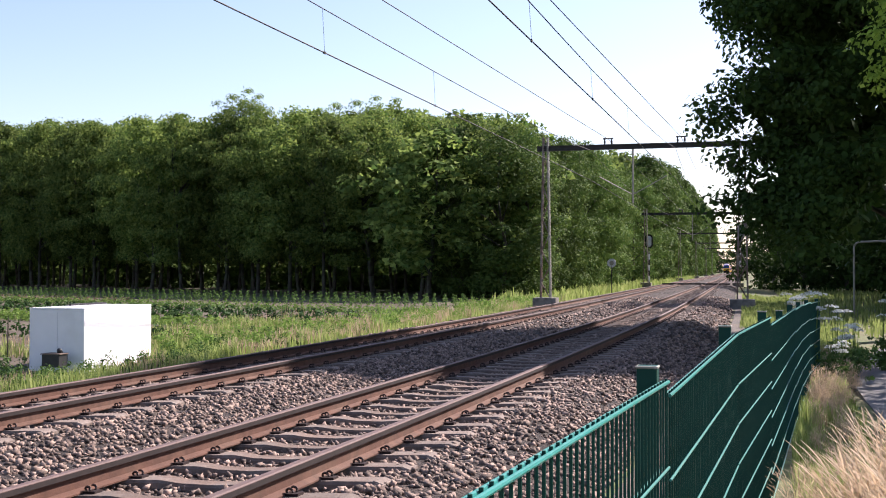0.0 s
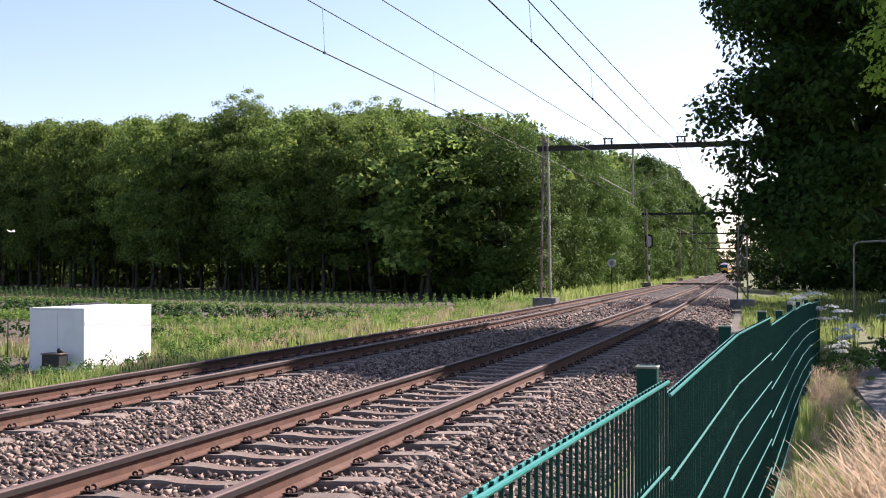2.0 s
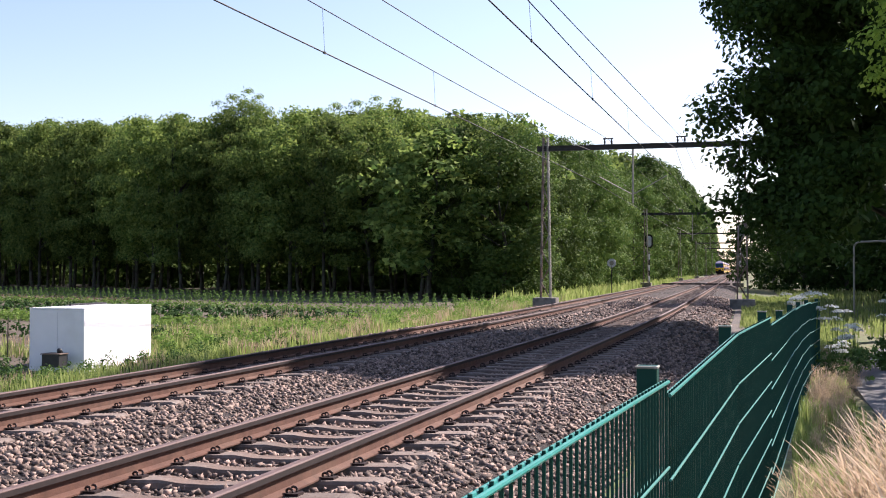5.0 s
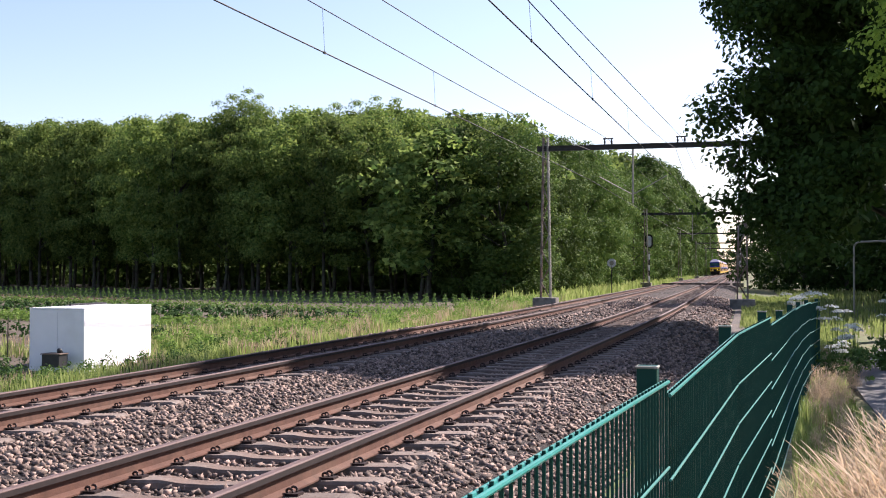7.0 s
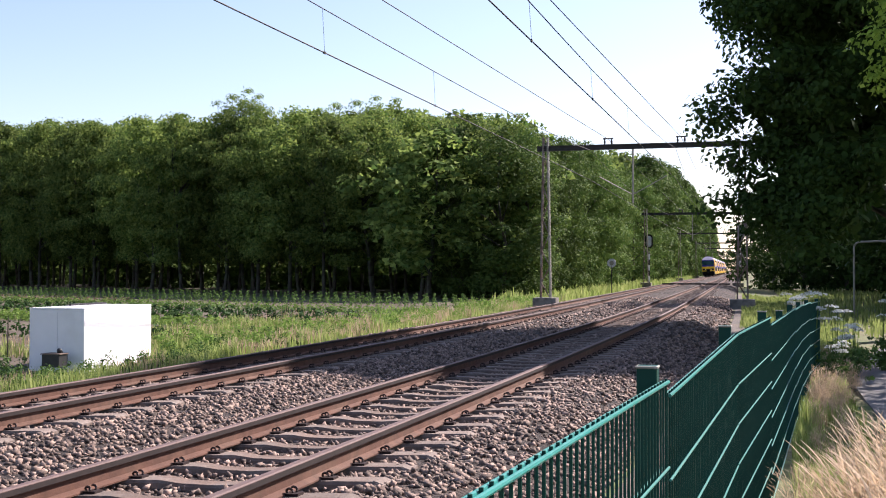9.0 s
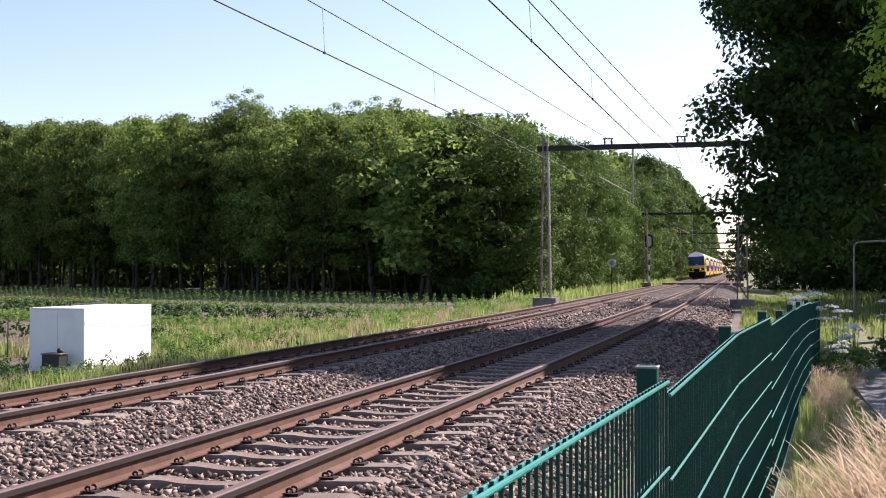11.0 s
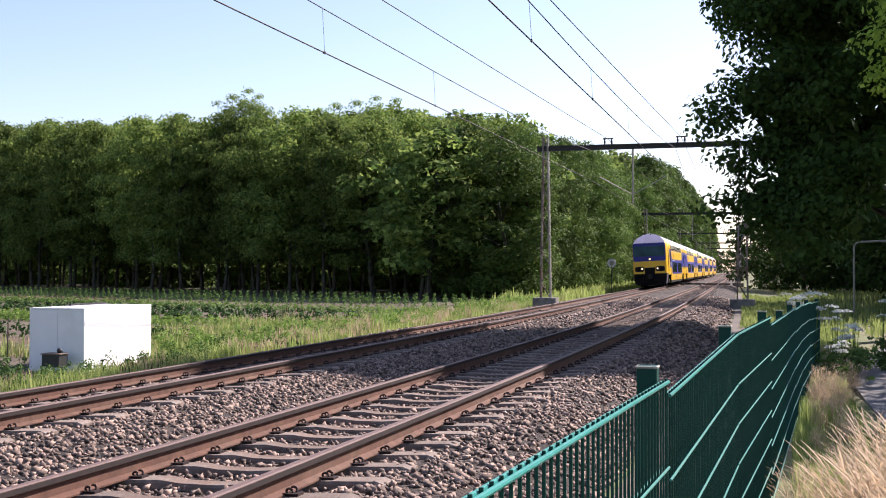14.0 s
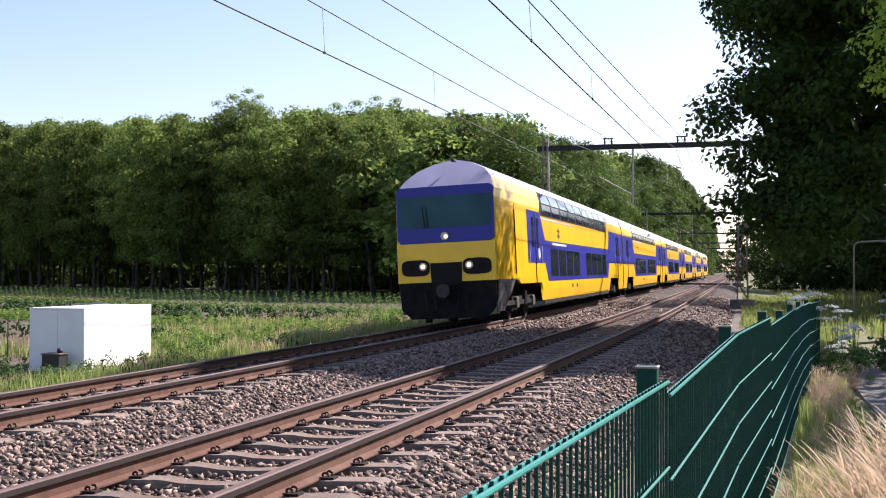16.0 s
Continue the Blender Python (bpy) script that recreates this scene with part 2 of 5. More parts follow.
def build_ground():
    xs = np.concatenate([[-3000, -900, -300, -150], np.arange(-100, -14, 4.0), np.arange(-14, 6, 0.5), np.arange(6, 40, 4.0), [60, 150, 500, 3000]])
    ys = np.concatenate([[-600, -100, -30], np.arange(-10, 60, 1.0), np.arange(60, 200, 10.0), np.arange(200, 700, 50.0), [1000, 2000, 4500]])
    verts, faces = [], []
    for y in ys:
        for x in xs:
            z = ground_height(x, y) if -120 < x < 60 and y < 700 else -0.65
            if -13 < x < 40 and -10 < y < 90:
                z += 0.05 * noise.noise((x * 0.35, y * 0.35, 0.0))
            verts.append((x, y, z))
    w = len(xs)
    for i in range(len(ys) - 1):
        for j in range(w - 1):
            a = i * w + j
            faces.append((a, a + 1, a + w + 1, a + w))
    g = mesh_ob("ground", verts, faces, M_VERGE, smooth=True)
    tagged(g, "rough grassy ground beside the railway", "ground", kind="structure")
    # tilled field and forest floor lie on it
    def sheet(name, pts, z, material, label):
        bm = bmesh.new()
        bm.faces.new([bm.verts.new((x, y, z)) for x, y in pts])
        bmesh.ops.recalc_face_normals(bm, faces=list(bm.faces))
        return tagged(part(name, bm, material), label, name.replace("_", " "), kind="structure")
    sheet("field", [(-14.5, -20), (-14.2, 58), (-110, 99), (-110, -20)], -0.575, M_SOIL, "tilled vegetable field of brown soil")
    sheet("forest_floor", [(-13, 62), (-110, 101), (-260, 180), (-200, 520), (-34, 520), (-15, 110)], -0.545, M_FFLOOR, "dark leaf-littered forest floor")


def build_bed():
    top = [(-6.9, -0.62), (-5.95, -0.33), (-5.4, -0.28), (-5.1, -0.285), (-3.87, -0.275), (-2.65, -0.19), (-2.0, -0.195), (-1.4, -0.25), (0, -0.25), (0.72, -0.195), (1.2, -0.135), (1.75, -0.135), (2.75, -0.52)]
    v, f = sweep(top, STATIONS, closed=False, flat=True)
    bed = mesh_ob("ballast_bed", v, f, M_BED_SHADE, smooth=True)
    tagged(bed, "brownish crushed-stone ballast bed under two tracks, stone-gap shade in its colour", "ballast", kind="structure")


def bed_height(o):
    xs = [-6.9, -5.95, -5.4, -5.1, -3.87, -2.65, -2.0, -1.4, 0, 0.72, 1.2, 1.75, 2.75]
    zs = [-0.62, -0.33, -0.28, -0.285, -0.275, -0.19, -0.195, -0.25, -0.25, -0.195, -0.135, -0.135, -0.52]
    return np.interp(o, xs, zs)


def build_stones():
    """Loose crushed stones over the bed, finer sorted near by, as one heap."""
    rng = np.random.default_rng(4)
    octa = np.array([(1, 0, 0), (-1, 0, 0), (0, 1, 0), (0, -1, 0), (0, 0, 1), (0, 0, -1)], float)
    tri = np.array([(0, 2, 4), (2, 1, 4), (1, 3, 4), (3, 0, 4), (2, 0, 5), (1, 2, 5), (3, 1, 5), (0, 3, 5)])
    def heap(name, n, s_lo, s_hi, o_lo, o_hi, r_lo, r_hi, power=1.0):
        u = rng.random(n) ** power
        s = s_lo + (s_hi - s_lo) * u
        o = rng.uniform(o_lo, o_hi, n)
        ax = np.array([line_at(v) for v in s])
        r = rng.uniform(r_lo, r_hi, n)
        x = ax[:, 0] + o * np.cos(ax[:, 2])
        y = ax[:, 1] + o * np.sin(ax[:, 2])
        z = bed_height(o) + rng.uniform(-0.3, 0.5, n) * r
        q = rng.normal(size=(n, 3, 3))
        q, _ = np.linalg.qr(q)
        shape = octa[None] * rng.uniform(0.6, 1.15, (n, 6, 1)) + rng.normal(0, 0.16, (n, 6, 3))
        shape = shape * rng.uniform(0.6, 1.2, (n, 1, 3))
        v = np.einsum("nij,nkj->nki", q, shape) * r[:, None, None]
        v[:, :, 2] *= 0.85
        v += np.stack([x, y, z], -1)[:, None, :]
        f = tri[None] + (np.arange(n) * 6)[:, None, None]
        ob = new(name, np_mesh(name, v.reshape(-1, 3), f.reshape(-1, 3), M_STONE))
        return tagged(ob, "loose angular grey-brown crushed track stones", "ballast stones", kind="stuff")
    heap("ballast_stones", 56000, 2.0, 24, -5.9, 2.75, 0.026, 0.05, 1.25)
    heap("ballast_stones", 9000, -8.0, 2.0, -5.9, 2.75, 0.03, 0.055)
    heap("ballast_stones", 12000, 24, 62, -6.0, 2.6, 0.04, 0.075, 1.2)


RAIL = [(-0.07, -0.159), (-0.07, -0.148), (-0.012, -0.128), (-0.008, -0.05), (-0.034, -0.036), (-0.036, -0.006), (-0.028, 0.0),
        (0.028, 0.0), (0.036, -0.006), (0.034, -0.036), (0.008, -0.05), (0.012, -0.128), (0.07, -0.148), (0.07, -0.159)]


def build_sleeper_mesh():
    """Concrete block with seats for the rails and a lower, narrower waist."""
    prof = [(-1.28, -0.185, 0.13), (-1.22, -0.163, 0.13), (-0.45, -0.163, 0.126), (-0.28, -0.19, 0.105), (0, -0.2, 0.11),
            (0.28, -0.19, 0.105), (0.45, -0.163, 0.126), (1.22, -0.163, 0.13), (1.28, -0.185, 0.13)]
    verts, faces = [], []
    for x, z, w in prof:
        verts += [(x, -w, -0.36), (x, -w * 0.82, z - 0.02), (x, -w * 0.7, z), (x, w * 0.7, z), (x, w * 0.82, z - 0.02), (x, w, -0.36)]
    for i in range(len(prof) - 1):
        for j in range(5):
            a = i * 6 + j
            faces.append((a, a + 1, a + 7, a + 6))
    faces += [tuple(range(5, -1, -1)), tuple(range(len(verts) - 6, len(verts)))]
    me = bpy.data.meshes.new("sleeper")
    me.from_pydata(verts, [], faces)
    me.materials.append(M_CONC)
    return me, verts, faces


def build_clip_mesh():
    """A sprung steel loop on the rail's foot: two curls and a bolt block."""
    pts = []
    for k in range(15):
        a = k / 14 * 2 * math.pi * 1.35
        pts.append((0.016 + 0.03 * math.cos(a), -0.045 + 0.09 * k / 14, -0.135 + 0.022 * math.sin(a)))
    bm = bmesh.new()
    for p, q in zip(pts, pts[1:]):
        rod(p, q, 0.0085, n=5, bm=bm)
    box(0.03, 0, -0.158, 0.1, 0.09, 0.03, bm)
    me = bpy.data.meshes.new("rail_clip")
    bm.to_mesh(me)
    bm.free()
    me.materials.append(M_CLIP)
    return me


def build_track(track, name, first, label):
    thing = empty(name, label=label, category="railway track", kind="structure")
    for side in (-0.7535, 0.7535):
        v, f = sweep([(side + a, b) for a, b in RAIL], STATIONS, track)
        rail = mesh_ob("rail", v, f, M_RUST, thing, "rust-brown steel rail with worn head")
        v, f = sweep([(side - 0.027, 0.0015), (side + 0.027, 0.0015), (side + 0.0345, -0.005), (side + 0.036, -0.007), (side + 0.0372, -0.007),
                      (side + 0.0365, -0.003), (side + 0.028, 0.004), (side - 0.028, 0.004)], STATIONS, track)
        mesh_ob("rail_head", v, f, M_RAILTOP, rail, "polished greyish running surface")
        v, f = sweep([(side + 0.0358, -0.008), (side + 0.0375, -0.008), (side + 0.0365, -0.043), (side + 0.0345, -0.043)], STATIONS, track)
        mesh_ob("head_flank", v, f, M_FLANK_SHADE, rail, "dark flank of the rail head, overhang shade painted in")
    me, sv, sf = build_sleeper_mesh()
    clip = build_clip_mesh()
    i0 = -int((first + 6) / SPACING)
    rest_v, rest_f = [], []
    for i in range(i0, 900):
        s = first + i * SPACING
        m = track_pose(s, track)
        if s < 75:
            ob = new("sleeper", me)
            ob.parent, ob.matrix_basis = thing, m @ pose(random.uniform(-0.02, 0.02), random.uniform(-0.012, 0.012), random.uniform(-0.006, 0.004), 0, 0, random.uniform(-0.5, 0.5))
            if 2 < s < 42:
                for side in (-0.7535, 0.7535):
                    for sg in (1, -1):
                        if sg < 0 and s > 20:
                            continue
                        c = new("rail_clip", clip)
                        c.parent = thing
                        c.matrix_basis = m @ pose(side + sg * 0.075, 0, 0, 0, 0, 0 if sg > 0 else 180)
        elif s < 420:
            k = len(rest_v)
            rest_v += [tuple(m @ Vector(p)) for p in sv]
            rest_f += [tuple(k + a for a in q) for q in sf]
    tagged(mesh_ob("sleepers", rest_v, rest_f, M_CONC, thing), kind="stuff")
    return thing


def build_fence():
    """Double-bar mesh panels between square posts, stepped along the line."""
    fence = empty("fence", label="green metal bar-mesh fence on square posts beside the track", category="fence")
    # joints: x, y, height of the panel's top edge on either side of the joint
    joints = [(-0.66, -4.3, 1.02, 1.02), (-0.56, -1.8, 1.02, 1.02), (-0.455, 0.70, 1.02, 1.02), (-0.347, 3.325, 1.007, 0.962), (-0.254, 5.732, 1.012, 1.012), (-0.13, 8.13, 1.002, 0.947),
              (-0.035, 10.58, 0.924, 0.924), (0.059, 12.93, 0.91, 0.89), (0.163, 15.38, 0.875, 0.86), (0.30, 17.8, 0.84, 0.82), (0.50, 20.2, 0.80, 0.80)]
    tall = 1.25
    bar = bmesh.new()
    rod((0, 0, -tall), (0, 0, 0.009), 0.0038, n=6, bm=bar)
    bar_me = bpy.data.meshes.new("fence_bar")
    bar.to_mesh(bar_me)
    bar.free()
    bar_me.materials.append(M_FENCE_SHADED)
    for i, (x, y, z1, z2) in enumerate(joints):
        post = part("post", box(0, 0, (-tall + 0.12) / 2 - 0.03, 0.06, 0.06, tall + 0.16), M_FENCE_SHADED, fence, bevel=0.004)
        post.location = (x - 0.055, y, z1 - 0.065)
        cap = part("post_cap", box(0, 0, 0.106, 0.066, 0.066, 0.007), M_GALV, post, "flat grey cap plate", bevel=0.003)
        if i == len(joints) - 1:
            continue
        x2, y2, zb, _ = joints[i + 1]
        a, b = Vector((x, y + 0.02, z2)), Vector((x2, y2 - 0.02, zb))
        d = (b - a)
        side = Vector((d.y, -d.x, 0)).normalized()
        panel = part("fence_panel", rod(a - side * 0.0075, b - side * 0.0075, 0.0055, n=8, bm=rod(a + side * 0.0075, b + side * 0.0075, 0.0055, n=8)), M_FENCE_SUNLIT, fence, "green panel of thin upright bars")
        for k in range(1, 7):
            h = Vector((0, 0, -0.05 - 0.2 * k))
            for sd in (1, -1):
                part("crossbar", rod(a + h + side * 0.009 * sd, b + h + side * 0.009 * sd, 0.0042, n=6), M_FENCE_SUNLIT, panel)
        n = int(d.length / 0.05)
        rest = None
        for k in range(n + 1):
            p = a + d * (k / n)
            if 2 <= i < 7:
                o = new("fence_bar", bar_me)
                o.parent, o.location = panel, p
            else:
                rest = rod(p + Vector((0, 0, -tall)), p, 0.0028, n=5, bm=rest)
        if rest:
            tagged(part("fence_bar", rest, M_FENCE_SHADED, panel), kind="stuff")
    return fence


# ---------- overhead line ----------
def lattice_mast(parent, x, y, z0, z1, w0, w1, turn, rung=0.75, pale=True):
    """Two legs with zigzag lacing, on a concrete footing."""
    mast = part("footing", box(0, 0, z0 + 0.1, 1.1, 0.95, 0.56), M_FOOT, parent, "block-shaped concrete footing", bevel=0.03)
    mast.location, mast.rotation_euler = (x, y, 0), (0, 0, turn)
    foot = z0 + 0.36
    for sg in (-1, 1):
        bm = bmesh.new()
        for dy in (-0.11, 0.11):
            a, b = Vector((sg * w0, dy, foot)), Vector((sg * w1, dy, z1))
            d = b - a
            m = Matrix.Translation((a + b) / 2) @ d.to_track_quat("Z", "Y").to_matrix().to_4x4() @ Matrix.Diagonal((0.085 if sg > 0 and pale else 0.04, 0.075, d.length, 1))
            bmesh.ops.create_cube(bm, size=1, matrix=m)
        leg = part("mast_leg", bm, M_GALV if sg > 0 and pale else M_MAST, parent, "steel channel leg of a mast")
        leg.location, leg.rotation_euler = (x, y, 0), (0, 0, turn)
    n = int((z1 - foot) / rung)
    for k in range(n):
        t, u = k / n, (k + 1) / n
        za, zb = foot + (z1 - foot) * t, foot + (z1 - foot) * u
        wa, wb = w0 + (w1 - w0) * t, w0 + (w1 - w0) * u
        s = 1 if k % 2 else -1
        lace = part("lacing_bar", rod((-s * wa, 0.1 * s, za), (s * wb, 0.1 * s, zb), 0.028, n=6), M_MAST, parent)
        lace.location, lace.rotation_euler = (x, y, 0), (0, 0, turn)
    return mast


def build_portal(s, lo, ro, beam_z):
    x, y, th = line_at(s)
    c, sn = math.cos(th), math.sin(th)
    at = lambda o, z: Vector((x + o * c, y + o * sn, z))
    portal = empty("overhead_line_portal", Matrix.Translation((0, 0, 0)), "rusty lattice masts with a dark steel beam across the tracks",
                   "catenary portal", "portals along the line")
    for o in (lo, ro):
        p = at(o, 0)
        lattice_mast(portal, p.x, p.y, -0.36, beam_z + (0.55 if o == lo else 0.1), 0.23, 0.1, th, pale=o == lo)
    beam = bmesh.new()
    a, b = at(lo - 0.4, beam_z), at(ro + 0.4, beam_z + 0.06)
    d = b - a
    for off, hh, ww in ((0, 0.2, 0.05), (0.105, 0.03, 0.18), (-0.105, 0.03, 0.18)):
        m = Matrix.Translation((a + b) / 2 + Vector((0, 0, off))) @ Matrix.Rotation(math.atan2(d.y, d.x), 4, "Z") @ Matrix.Diagonal((d.length, ww, hh, 1))
        bmesh.ops.create_cube(beam, size=1, matrix=m)
    part("beam", beam, M_BEAM, portal, "dark rolled-steel crossbeam")
    for o in (0.25, DT + 0.8):
        # insulator yoke that stands on the beam, over each track
        yoke = bmesh.new()
        for dx in (-0.16, 0.16):
            rod(at(o + dx, beam_z + 0.1), at(o + dx, beam_z + 0.42), 0.034, n=6, bm=yoke)
            rod(at(o + dx, beam_z + 0.2), at(o + dx, beam_z + 0.32), 0.05, n=8, bm=yoke)
        rod(at(o - 0.24, beam_z + 0.42), at(o + 0.24, beam_z + 0.42), 0.036, n=6, bm=yoke)
        part("insulator_yoke", yoke, M_BEAM, portal, "frame with insulators on the beam")
    hanger = rod(at(DT / 2, beam_z - 0.1), at(DT / 2, beam_z - 2.6), 0.045, n=8)
    part("hanger_post", hanger, M_GALV, portal, "drop post under the beam")
    for o, z in ((0.0, 5.55), (DT, 5.55)):
        sg = 1 if o == 0 else -1
        part("registration_arm", rod(at(DT / 2, beam_z - 2.2), at(o - sg * 0.4, z + 0.1), 0.022, n=6), M_GALV, portal)
    return portal


def wire(name, pts, r, label, parent=None):
    """A hanging wire along points, as a thin round tube."""
    verts, faces, n = [], [], 5
    for i, p in enumerate(pts):
        d = (Vector(pts[min(i + 1, len(pts) - 1)]) - Vector(pts[max(i - 1, 0)])).normalized()
        a = d.cross(Vector((0, 0, 1))).normalized()
        b = a.cross(d)
        for k in range(n):
            t = 2 * math.pi * k / n
            verts.append(Vector(p) + a * (r * math.cos(t)) + b * (r * math.sin(t)))
    for i in range(len(pts) - 1):
        for k in range(n):
            u, v = i * n + k, i * n + (k + 1) % n
            faces.append((u, v, v + n, u + n))
    ob = mesh_ob(name, verts, faces, M_WIRE, parent, label)
    return ob


PORTALS = [-13.0, 51.4, 114.5, 178.0, 242.0, 306.0, 370.0]


def build_wires():
    # each wire of the first span hangs straight between supports set off to the curve's inside; the later spans follow the line
    plan = (dict(q=-0.06, f0=-1.64, f1=0.25, zf=(7.4, 7.4), dip=0.74), dict(q=-4.3, f0=-5.98, f1=DT + 0.8, zf=(7.7, 7.4), dip=0.87))
    at = lambda s, off, z: Vector((line_at(s)[0] + off * math.cos(line_at(s)[2]), line_at(s)[1] + off * math.sin(line_at(s)[2]), z))
    for track, w in enumerate(plan):
        o = DT * track
        thing = empty("overhead_wire", label="copper contact wire hung on droppers under its carrier", category="overhead wire", group="overhead wires")
        con, mes, fed = [], [], []
        for i in range(len(PORTALS) - 1):
            a, b = PORTALS[i], PORTALS[i + 1]
            ca, cb = at(a, w["q"] if i == 0 else o, 5.5), at(b, o, 5.5)
            fa, fb = at(a, w["f0"] if i == 0 else w["f1"], w["zf"][0] if i == 0 else 7.4), at(b, w["f1"], 7.4)
            last = i == len(PORTALS) - 2
            for k in range(17 if last else 16):
                t = k / 16
                sag = 4 * t * (1 - t)
                c = ca.lerp(cb, t)
                con.append(c)
                up = 1.4 + (w["dip"] - 1.4) * sag ** 0.75
                mes.append(c + Vector((-0.06 * sag, 0, up)))
                fed.append(fa.lerp(fb, t) - Vector((0, 0, 0.06 * sag)))
            if i < 3:
                for k in range(9):
                    t = 0.06 + 0.1118 * k
                    c = ca.lerp(cb, t)
                    up = 1.4 + (w["dip"] - 1.4) * (4 * t * (1 - t)) ** 0.75
                    part("dropper", rod(c, c + Vector((-0.05, 0, up)), 0.004, n=5), M_WIRE, thing)
                    part("dropper_clamp", box(c.x, c.y, c.z, 0.03, 0.08, 0.05), M_WIRE, thing)
        wire("contact_wire", con, 0.014, "", thing)
        wire("carrier_wire", mes, 0.0115, "", thing)
        wire("feeder_wire", fed, 0.0125, "", thing)
# ---------- trees and plants ----------
def leaf_cloud(centres, radii, counts, size, rng, droop=0.25, flat=0.6, wild=0.42, tri=False):
    """Leaves about clump centres: small folded blades."""
    n = int(np.sum(counts))
    idx = np.repeat(np.arange(len(centres)), counts)
    d = rng.normal(size=(n, 3))
    d /= np.linalg.norm(d, axis=1)[:, None]
    r = rng.random(n) ** 0.45
    p = centres[idx] + d * (r * radii[idx])[:, None] * np.array([1, 1, flat])
    p[:, 2] -= droop * (r * radii[idx]) * rng.random(n)
    nor = rng.normal(size=(n, 3)) * wild + d * 0.85 + np.array([0, 0, 0.45])
    nor /= np.linalg.norm(nor, axis=1)[:, None]
    t = np.cross(nor, rng.normal(size=(n, 3)))
    t /= np.linalg.norm(t, axis=1)[:, None]
    b = np.cross(nor, t)
    L = size * rng.uniform(0.6, 1.35, n)[:, None]
    w = L * rng.uniform(0.5, 0.8, n)[:, None]
    if tri:
        v = np.stack([p - t * L * 0.55, p + t * L * 0.3 + b * w * 0.62 - nor * L * 0.1, p + t * L * 0.3 - b * w * 0.62], 1)
        return v.reshape(-1, 3), np.arange(n * 3).reshape(-1, 3)
    v = np.stack([p - t * L * 0.5, p + b * w * 0.5 - nor * L * 0.06 - t * L * 0.08, p + t * L * 0.5 - nor * L * 0.14, p - b * w * 0.5 - nor * L * 0.06 - t * L * 0.08], 1)
    q = np.arange(n * 4).reshape(-1, 4)
    return v.reshape(-1, 3), q


def tree_meshes(seed, height, radius, bole, leaf, n_leaf, n_clump, trunk_r, shell=0.0, clump_r=1.1, boxy=False, core=0, flat=0.6, lift=0.0, tri=True):
    """Trunk with limbs, and a crown of leaf clumps with gaps between."""
    rng = np.random.default_rng(seed)
    cents = []
    mid, half = (bole + height) / 2, (height - bole) / 2
    while len(cents) < n_clump:
        az = rng.uniform(0, 2 * math.pi)
        rr = (shell + (1 - shell) * rng.random()) ** 0.5
        z = rng.uniform(-1, 1)
        if boxy:
            wide = (1 - 0.75 * max(z, 0) ** 3) * (1 - 0.25 * max(-z, 0) ** 2)
        else:
            wide = (1 - max(z, 0) ** 2.2) ** 0.6 * (1 - 0.45 * max(-z, 0) ** 2)
        lob = 1 + 0.14 * math.sin(3 * az + seed + 2 * z) + 0.10 * math.sin(7 * az + z * 5 + seed)
        r = rr * radius * wide * lob
        droop = 1.1 * max(-math.cos(az), 0) * rr if boxy and z < -0.3 else 0.0
        if mid + half * z < bole + lift * min(max(r * math.cos(az) / radius + 0.4, 0), 1):
            continue  # the crown is browsed higher on the path's side
        cents.append((r * math.cos(az), r * math.sin(az), mid + half * z + 0.35 * math.sin(2 * az + seed) - droop))
    cents = np.array(cents)
    radii = rng.uniform(0.6, 1.25, n_clump) * clump_r
    share = radii ** 2 / np.sum(radii ** 2)
    counts = np.maximum((share * n_leaf).astype(int), 3)
    v, q = leaf_cloud(cents, radii, counts, leaf, rng, flat=flat, tri=tri)
    if core:
        # coarse leaf sprays added deep inside close the crown and block light
        inner = cents * np.array([0.7, 0.7, 0.88]) + np.array([0, 0, mid * 0.1])
        v2, q2 = leaf_cloud(inner, radii, np.full(len(inner), core), leaf * 2.0, rng, tri=tri)
        v, q = np.concatenate([v, v2]), np.concatenate([q, q2 + len(v)])
    crown = np_mesh("crown", v, q, M_LEAF_F)
    bm = bmesh.new()
    p, lean = Vector((0, 0, -0.15)), Vector((rng.normal() * 0.04, rng.normal() * 0.04, 1))
    steps = 7
    pts = [p]
    for k in range(steps):
        p = p + lean * (height * 0.85 / steps) + Vector((rng.normal() * 0.08, rng.normal() * 0.08, 0))
        pts.append(p)
    for k in range(steps):
        rod(pts[k], pts[k + 1], trunk_r * (1 - k / (steps + 0.5)), trunk_r * (1 - (k + 1) / (steps + 0.5)), n=7, bm=bm)
    rod((0, 0, -0.2), (0, 0, 0.35), trunk_r * 1.5, trunk_r * 0.98, n=9, bm=bm)
    for c in cents[:: max(1, n_clump // 13)]:
        zz = min(max(c[2] * 0.72, bole * 0.7), height * 0.8)
        k = min(int(zz / (height * 0.85) * steps), steps - 1)
        base = pts[k].lerp(pts[k + 1], zz / (height * 0.85) * steps - k)
        mid_p = base.lerp(Vector(c), 0.5) + Vector((0, 0, 0.25))
        rod(base, mid_p, trunk_r * 0.3, trunk_r * 0.18, n=5, bm=bm)
        rod(mid_p, Vector(c), trunk_r * 0.18, trunk_r * 0.06, n=5, bm=bm)
    trunk = bpy.data.meshes.new("trunk")
    bm.to_mesh(trunk)
    bm.free()
    trunk.materials.append(M_BARK)
    trunk.shade_smooth()
    return trunk, crown


